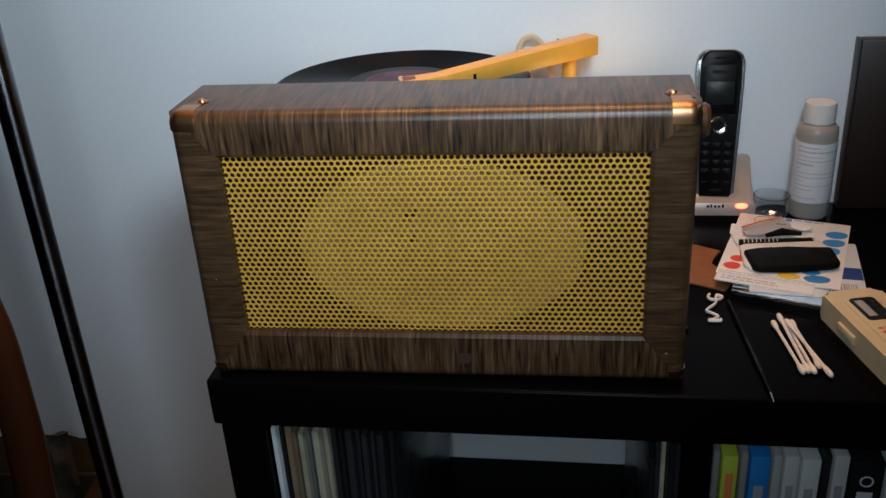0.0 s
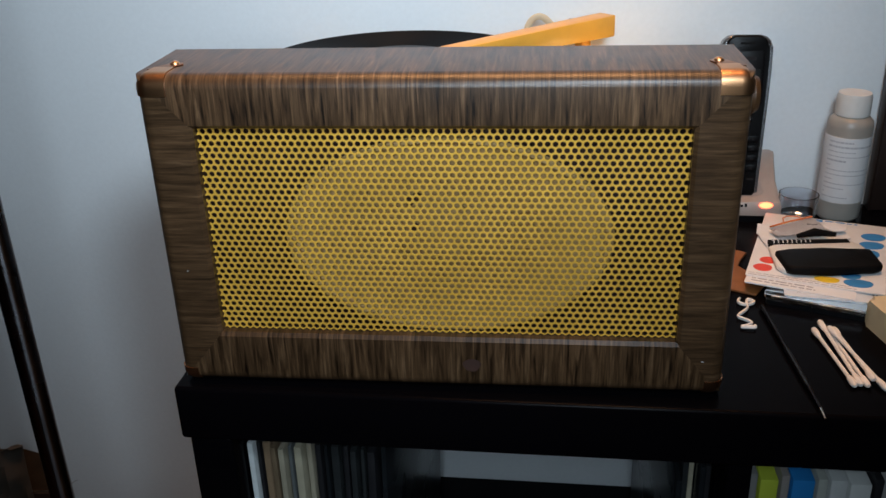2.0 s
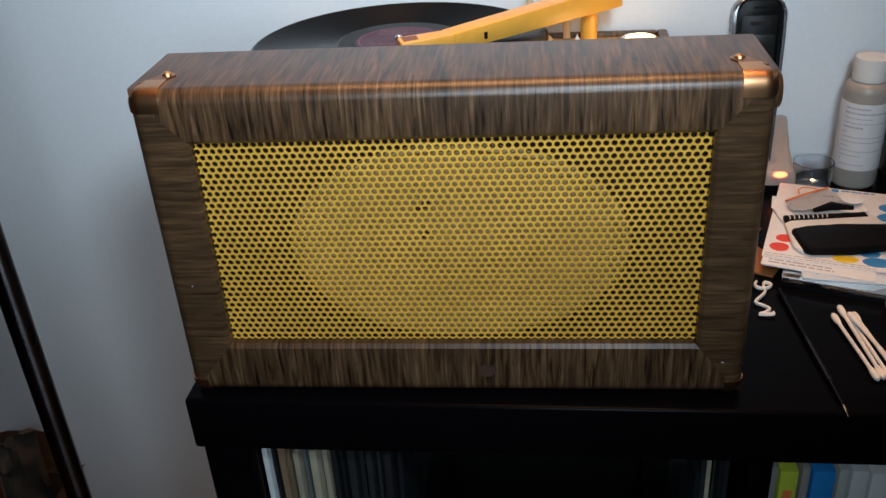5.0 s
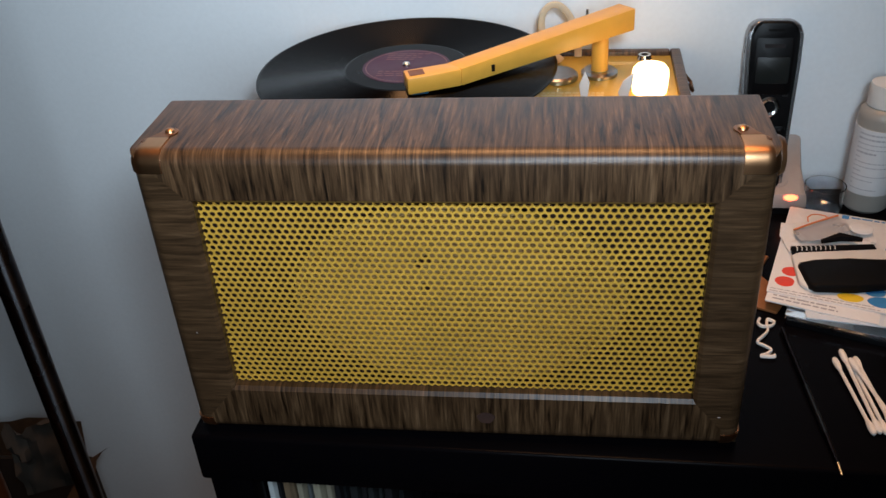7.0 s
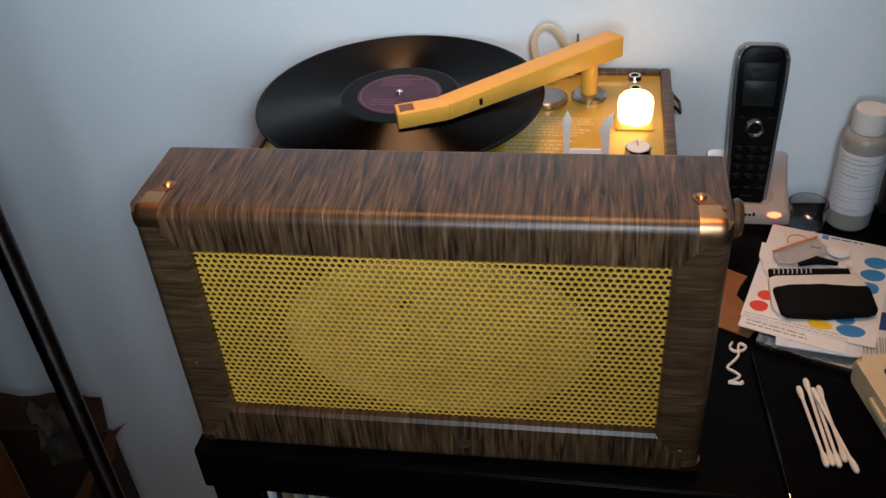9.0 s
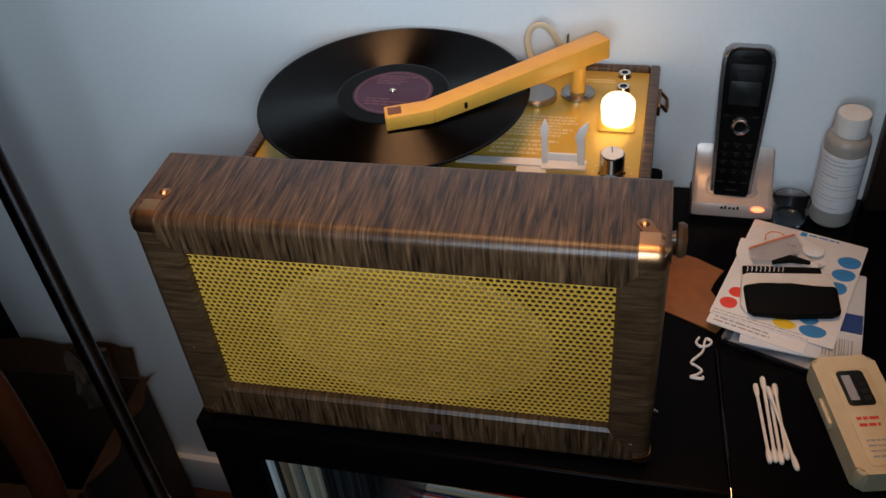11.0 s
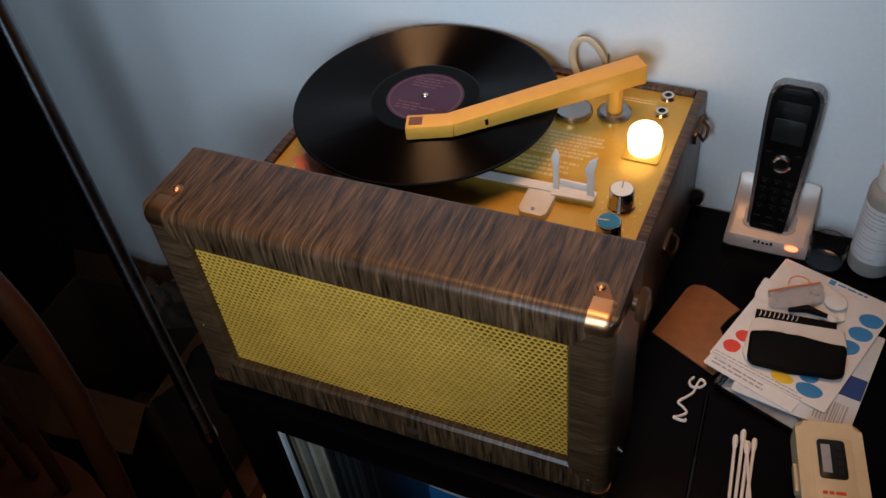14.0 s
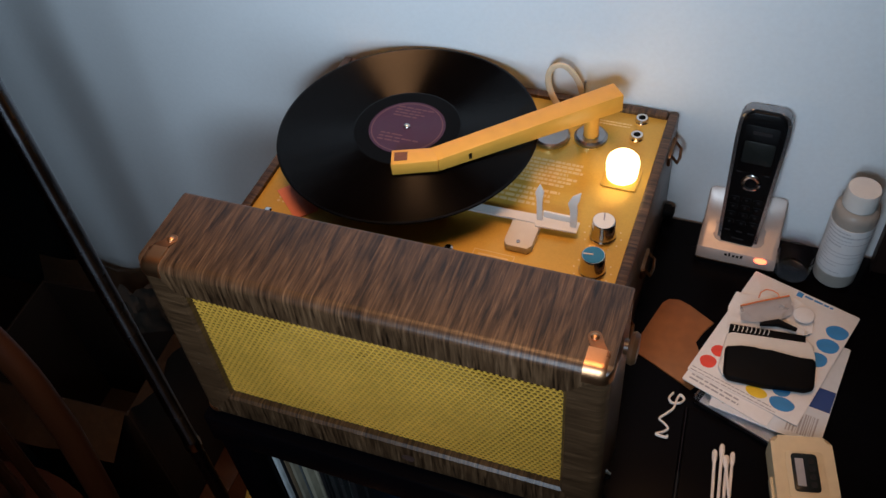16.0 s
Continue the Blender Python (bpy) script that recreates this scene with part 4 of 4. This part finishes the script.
for i in range(len(thread_pts) - 1):
    p0, p1, p2, p3 = (Vector(thread_pts[max(0, min(len(thread_pts) - 1, i + k))]) for k in (-1, 0, 1, 2))
    for k in range(4):
        u = k / 4
        q = 0.5 * ((2 * p1) + (p2 - p0) * u + (2 * p0 - 5 * p1 + 4 * p2 - p3) * u * u + (3 * p1 - p0 - 3 * p2 + p3) * u ** 3)
        smooth_pts.append((q.x, q.y, SHELF + 0.0022 + 0.001 * math.sin(i + u)))
solid("twist_of_paper", rod(smooth_pts, 0.0016, 8, flat=0.7), M_COTTON, "white twisted strip of paper on the shelf", "paper")

M_GUN = material("gun_metal", (0.020, 0.015, 0.016), 0.32, metal=1.0, vary=0.15, scale=80, big=20, bump=0.02)
pen = thing("pen", (0.2505, 0.0655, SHELF + 0.0030), "slim dark pen with steel barrel lying on the shelf", "pen")
part("barrel", rod([(-0.0055, 0.078, 0), (-0.0005, 0.010, 0)], 0.0019, 14), M_GUN, pen, "dark steel pen barrel")
part("grip", rod([(-0.0005, 0.010, 0), (0.0035, -0.040, -0.0005)], 0.0021, 14), M_BLACKP, pen, "blue-black grip")
part("lower_barrel", rod([(0.0035, -0.040, -0.0005), (0.0055, -0.066, -0.001)], [0.0019, 0.0014], 14), M_GUN, pen, "dark lower barrel")
part("tip", rod([(0.0055, -0.066, -0.001), (0.0064, -0.0755, -0.0025)], [0.0015, 0.0008], 12), M_CHROME, pen)

# ---- cotton swabs ----


def swab(a, b, z0, z1, label):
    ob = thing("cotton_swab", ((a[0] + b[0]) / 2, (a[1] + b[1]) / 2, SHELF), label, "cotton swab", "loose cotton swabs")
    p, q = Vector((*a, z0)), Vector((*b, z1))
    mid = Vector((*ob.location[:2], 0))
    p, q = p - mid, q - mid
    d = (q - p).normalized()
    part("stick", rod([p + d * 0.006, q - d * 0.006], 0.0014, 8), M_STICK, ob)
    for e, s in ((p, d), (q, -d)):
        part("cotton_tip", rod([e, e + s * 0.0015, e + s * 0.005, e + s * 0.010, e + s * 0.014], [0.0012, 0.0021, 0.0025, 0.0022, 0.0014], 12), M_COTTON, ob)


swab((0.2770, 0.1085), (0.2862, 0.0275), 0.0030, 0.0030, "white cotton swab lying in a loose bunch")
swab((0.2822, 0.1135), (0.2905, 0.0290), 0.0072, 0.0030, "white cotton swab lying in a loose bunch")
swab((0.2880, 0.1060), (0.2950, 0.0280), 0.0030, 0.0030, "white cotton swab lying in a loose bunch")
swab((0.2925, 0.1105), (0.2985, 0.0300), 0.0030, 0.0072, "white cotton swab lying in a loose bunch")
swab((0.2860, 0.1020), (0.3065, 0.0240), 0.0085, 0.0030, "white cotton swab lying across the others")

# ---- cream device ----
device = thing("cassette_case", (0.3575, 0.076, SHELF), "cream plastic pocket device with dark window", "device", rz=13.5)
body = part("body", slab(rounded(0.052, 0.118, 0.007, 6), 0, 0.022, 0.0035, seg=3), M_CREAM, device)
part("face_plate", slab(rounded(0.032, 0.096, 0.004, 5, 0.001, -0.004), 0.0215, 0.0228, 0.0004), M_CREAM, device)
win = part("window", slab(rounded(0.0215, 0.036, 0.003, 5, 0.0, 0.023), 0.0226, 0.0238, 0.0004), M_SCREEN, device, "dark window with grey parts behind")
for k in range(4):
    part("window_part", slab(rounded(0.0050, 0.0052, 0.0015, 3, 0.0055, 0.034 - k * 0.0075), 0.0238, 0.0242), M_KEY, win)
part("window_part", box(-0.008, -0.001, 0.010, 0.036, 0.0238, 0.0242), M_INK, win)
part("print", bars(2, -0.010, 0.010, -0.006, 0.0065, 0.0030, 0.0228, 0.3, 41, 3), M_RED, device, "faded red printing")
part("print", bars(4, -0.010, 0.012, -0.028, 0.005, 0.0018, 0.0228, 0.4, 42, 4), M_INK, device)
part("side_button", box(-0.0285, -0.0255, -0.004, 0.022, 0.006, 0.014, 0.001), M_CREAM, device)

# ---- records in the left cell ----
SLEEVES = ((0.62, 0.66, 0.66), (0.012, 0.012, 0.014), (0.22, 0.15, 0.09), (0.14, 0.10, 0.06), (0.30, 0.27, 0.20), (0.10, 0.11, 0.11), (0.36, 0.33, 0.24), (0.52, 0.47, 0.36), (0.014, 0.014, 0.016), (0.012, 0.014, 0.016), (0.024, 0.027, 0.028), (0.014, 0.014, 0.016), (0.024, 0.027, 0.028), (0.024, 0.027, 0.028), (0.010, 0.011, 0.012), (0.012, 0.014, 0.016))
NAMES = ("white", "black", "brown", "olive brown", "cream", "charcoal", "tan", "cream", "black", "dark grey", "grey", "black", "grey", "grey", "black", "dark grey")
rnd = random.Random(12)
sleeve_mats = {}
x = -0.1575
for i, (colour, word) in enumerate(zip(SLEEVES, NAMES)):
    t = (0.0045, 0.0028, 0.006, 0.0042)[i % 4]
    y0 = 0.013 + 0.012 * rnd.random()
    ob = thing("record_sleeve", (x + t / 2, y0 + 0.1575, 0.4192), f"{word} cardboard record sleeve standing in the shelf", "record sleeve", "records in the shelf")
    mat = sleeve_mats.setdefault(word, material(f"sleeve_{word.replace(' ', '_')}", colour, 0.5 if i < 8 else 0.28, vary=0.2, scale=60, big=9, bump=0.03))
    lean = (0.0 if i < 8 else 0.006 * (i - 7) / 8)
    own = box(-t / 2, t / 2, -0.1575, 0.1575, 0, 0.3155, 0.0008)
    for v in own.verts:
        v.co.x += lean * v.co.z / 0.3155
    part("jacket", own, mat, ob)
    x += t + 0.0022
for i in range(5):
    ob = thing("record_sleeve", (0.174 + i * 0.0056, 0.19, 0.4192), "dark worn record sleeve standing in the shelf", "record sleeve", "records in the shelf")
    h = (0.292, 0.305, 0.298, 0.306, 0.300)[i]
    part("jacket", box(-0.0022, 0.0022, -0.16 + 0.01 * (i % 3), 0.15, 0, h, 0.0008), sleeve_mats[("dark grey", "grey", "tan", "dark grey", "black")[i]], ob)
# low booklets standing in the middle of the cell, their covers to the front
MAGS = (("blue", M_BLUE, 0.150), ("cream", M_CREAM, 0.165), ("red", M_RED, 0.160), ("navy", M_NAVY, 0.168), ("cream", M_CREAM, 0.158), ("red", M_RED, 0.164))
for i, (word, mat, w) in enumerate(MAGS):
    ob = thing("booklet", (-0.004 + 0.006 * (i % 3), 0.118 + 0.0092 * i, 0.4192), f"glossy {word} booklet standing low in the shelf", "booklet", "booklets in the shelf", rz=-2)
    h = 0.083 + 0.004 * (i % 3)
    part("page_block", box(-w / 2 + 0.002, w / 2 - 0.001, -0.0024, 0.0024, 0.001, h - 0.0015, 0.0004), M_PAPER, ob)
    part("front_cover", box(-w / 2, w / 2, -0.0034, -0.0025, 0, h, 0.0003), mat, ob)
    part("back_cover", box(-w / 2, w / 2, 0.0025, 0.0034, 0, h, 0.0003), mat, ob)

# ---- cases in the right cell ----
CASES = (((0.20, 0.20, 0.19), 0.006), ((0.42, 0.50, 0.05), 0.013), ((0.26, 0.24, 0.22), 0.006), ((0.02, 0.20, 0.52), 0.016), ((0.40, 0.42, 0.38), 0.007), ((0.55, 0.57, 0.56), 0.012), ((0.62, 0.64, 0.62), 0.015), ((0.02, 0.02, 0.022), 0.006), ((0.58, 0.57, 0.55), 0.012), ((0.012, 0.012, 0.014), 0.026), ((0.56, 0.57, 0.55), 0.014), ((0.52, 0.56, 0.54), 0.014), ((0.15, 0.17, 0.12), 0.010), ((0.55, 0.55, 0.55), 0.014), ((0.10, 0.12, 0.20), 0.012), ((0.50, 0.48, 0.42), 0.014))
CASE_WORDS = ("grey", "lime green and orange", "grey", "bright blue", "pale grey", "white", "white", "black", "white", "black", "white", "white", "olive", "white", "navy", "cream")
x = 0.2215
for i, ((colour, t), word) in enumerate(zip(CASES, CASE_WORDS)):
    ob = thing("boxed_set", (x + t / 2, 0.13, 0.4192), f"{word} slim case standing in the shelf", "case", "cases in the shelf")
    h = 0.312 - 0.006 * rnd.random()
    mat = material(f"case_{i}", colour, 0.35, vary=0.08, scale=60, big=9, bump=0.02)
    part("shell", box(-t / 2, t / 2, -0.112, 0.11, 0, h, 0.0014), mat, ob)
    if t > 0.011:
        ink = M_ORANGE if i == 1 else (M_PAPER if word == "black" else M_INK)
        part("spine_print", box(-t * 0.24, t * 0.24, -0.1124, -0.1119, h - 0.085, h - (0.018 if i == 1 else 0.030)), ink, ob)
    if i == 9:
        part("round_mark", lathe([(0.0042, 0.0), (0.0042, 0.0005), (0.0055, 0.0005), (0.0055, 0.0)], 24), M_PAPER, ob, "white ring mark", Matrix.Translation((0, -0.1121, h - 0.019)) @ UP_Z)
    x += t + 0.0018

# ---- left side: stand, carton, chair ----
M_DARKCHROME = material("dark_chrome", (0.16, 0.165, 0.18), 0.26, metal=1.0, vary=0.15, scale=60, big=12, bump=0)
b = M_DARKCHROME.node_tree.nodes["Principled BSDF"]
b.inputs["Anisotropic"].default_value, b.inputs["Anisotropic Rotation"].default_value = 0.97, 0.25
tan = M_DARKCHROME.node_tree.nodes.new("ShaderNodeTangent")
tan.direction_type, tan.axis = "RADIAL", "Z"
M_DARKCHROME.node_tree.links.new(tan.outputs[0], b.inputs["Tangent"])
stand = thing("microphone_stand", (-0.380, 0.098, FLOOR), "slim chrome and black pole stand on the floor", "stand")
part("upper_tube", rod([(0, 0, 0.43), (0, 0, 1.75)], 0.0102, 28), M_DARKCHROME, stand, "polished dark steel upper tube")
part("lower_tube", rod([(0, 0, 0.02), (0, 0, 0.418)], 0.0098, 24), M_BLACKP, stand)
part("clutch", lathe([(0.0100, 0.412), (0.0118, 0.414), (0.0118, 0.424), (0.0110, 0.430), (0.0103, 0.432)], 24), M_CHROME, stand)
part("base_disc", lathe([(0, 0), (0.105, 0), (0.108, 0.004), (0.100, 0.014), (0.03, 0.022), (0.0, 0.022)], 48), M_BLACKP, stand)

carton = thing("carton", (-0.70, 0.235, FLOOR), "open brown cardboard carton with torn flaps on the floor", "carton", rz=4)
H = 0.34
# sides and bottom carry the corner's shade in their colour
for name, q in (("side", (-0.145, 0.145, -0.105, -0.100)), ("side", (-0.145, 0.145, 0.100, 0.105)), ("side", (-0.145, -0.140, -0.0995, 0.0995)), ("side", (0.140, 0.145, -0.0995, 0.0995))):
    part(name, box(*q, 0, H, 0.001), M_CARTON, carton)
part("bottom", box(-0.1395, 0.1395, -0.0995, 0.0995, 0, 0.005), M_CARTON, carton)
rnd = random.Random(3)


def flap(length, depth, m, seed):
    own, r = bmesh.new(), random.Random(seed)
    n = 14
    low = [own.verts.new((length * (k / n - 0.5), 0, 0)) for k in range(n + 1)]
    high = [own.verts.new((length * (k / n - 0.5), depth * (0.94 + 0.07 * r.random()), 0.006 * math.sin(k))) for k in range(n + 1)]
    for k in range(n):
        own.faces.new((low[k], low[k + 1], high[k + 1], high[k]))
    bmesh.ops.solidify(own, geom=own.faces[:], thickness=0.004)
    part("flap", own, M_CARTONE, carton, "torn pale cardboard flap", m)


flap(0.28, 0.055, Matrix.Translation((0, 0.103, H + 0.002)) @ pose(0, 0, 0, 70, 0, 0), 1)
flap(0.19, 0.045, Matrix.Translation((0.143, 0, H + 0.002)) @ pose(0, 0, 0, 0, 0, -90) @ pose(0, 0, 0, 35, 0, 0), 2)
flap(0.28, 0.08, Matrix.Translation((0, -0.103, H + 0.002)) @ pose(0, 0, 0, 0, 0, 180) @ pose(0, 0, 0, -35, 0, 0), 4)
own = bmesh.new()
bmesh.ops.create_grid(own, x_segments=10, y_segments=10, size=0.5)
for v in own.verts:
    a = noise.noise(Vector((v.co.x * 4, v.co.y * 4, 1)))
    v.co = Vector((v.co.x * 0.06, 0.02 * a, v.co.y * 0.11 * (1 + 0.4 * a) + 0.055))
bmesh.ops.solidify(own, geom=own.faces[:], thickness=0.0015)
solid("crumpled_paper", own, material("grey_brown_paper", (0.050, 0.038, 0.028), 0.85, vary=0.1, scale=60, big=12, bump=0.1), "crumpled brown paper sticking up from the carton", "paper", m=pose(-0.60, 0.30, FLOOR + H - 0.012, 0, 0, 25))
solid("yellow_folder", box(-0.006, 0.006, -0.10, 0.10, 0, 0.20, 0.001), material("olive_yellow_card", (0.28, 0.22, 0.04), 0.6, vary=0.15, scale=50, big=8), "yellow card folder standing beside the shelf", "folder", m=pose(-0.36, 0.23, FLOOR, 0, -10, 14))

chair = thing("chair", (-0.545, -0.05, FLOOR), "orange-brown wooden chair with round bent back", "chair")
hoop = [(-0.192, -0.02, 0.44), (-0.198, -0.008, 0.60), (-0.202, 0.0, 0.72)]
hoop += [(0.203 * math.sin(radians(a)), 0.0, 0.80 + 0.22 * math.cos(radians(a))) for a in range(-90, 91, 6)]
hoop += [(0.202, 0.0, 0.72), (0.198, -0.008, 0.60), (0.192, -0.02, 0.44)]
part("back_hoop", rod(hoop, 0.017, 14, flat=0.75), M_CHAIR, chair)
for x in (-0.07, 0.0, 0.07):
    part("back_slat", rod([(x * 0.8, 0, 0.455), (x, 0.004, 0.7), (x * 1.1, 0, 1.012 - abs(x) * 0.25)], 0.0085, 10), M_CHAIR, chair)
part("seat", slab(oval(0.215, 0.21, 36, 0.0, -0.17), 0.415, 0.445, 0.006), M_CHAIR, chair)
for x, y in ((-0.15, -0.05), (0.15, -0.05), (-0.14, -0.33), (0.14, -0.33)):
    part("leg", rod([(x * 1.15, y * 1.06 + (0.02 if y > -0.1 else -0.01), 0), (x, y, 0.418)], [0.013, 0.018], 12), M_CHAIR, chair)

# ---- floor planks ----
long_mesh = finish("plank", box(-0.0445, 0.0445, -0.746, 0.746, -0.012, 0, 0.001), M_PLANK)
short_mesh = finish("plank", box(-0.0445, 0.0445, -0.372, 0.372, -0.012, 0, 0.001), M_PLANK)
for i in range(51):
    runs = ((long_mesh, -1.853), (long_mesh, -0.359)) if i % 2 else ((short_mesh, -2.227), (long_mesh, -1.107), (short_mesh, 0.013))
    for mesh, y in runs:
        ob = new("plank", mesh)
        ob.parent = floor
        ob.matrix_local = pose(-2.35 + i * 0.09, y, FLOOR + 0.0002 * (i % 3))
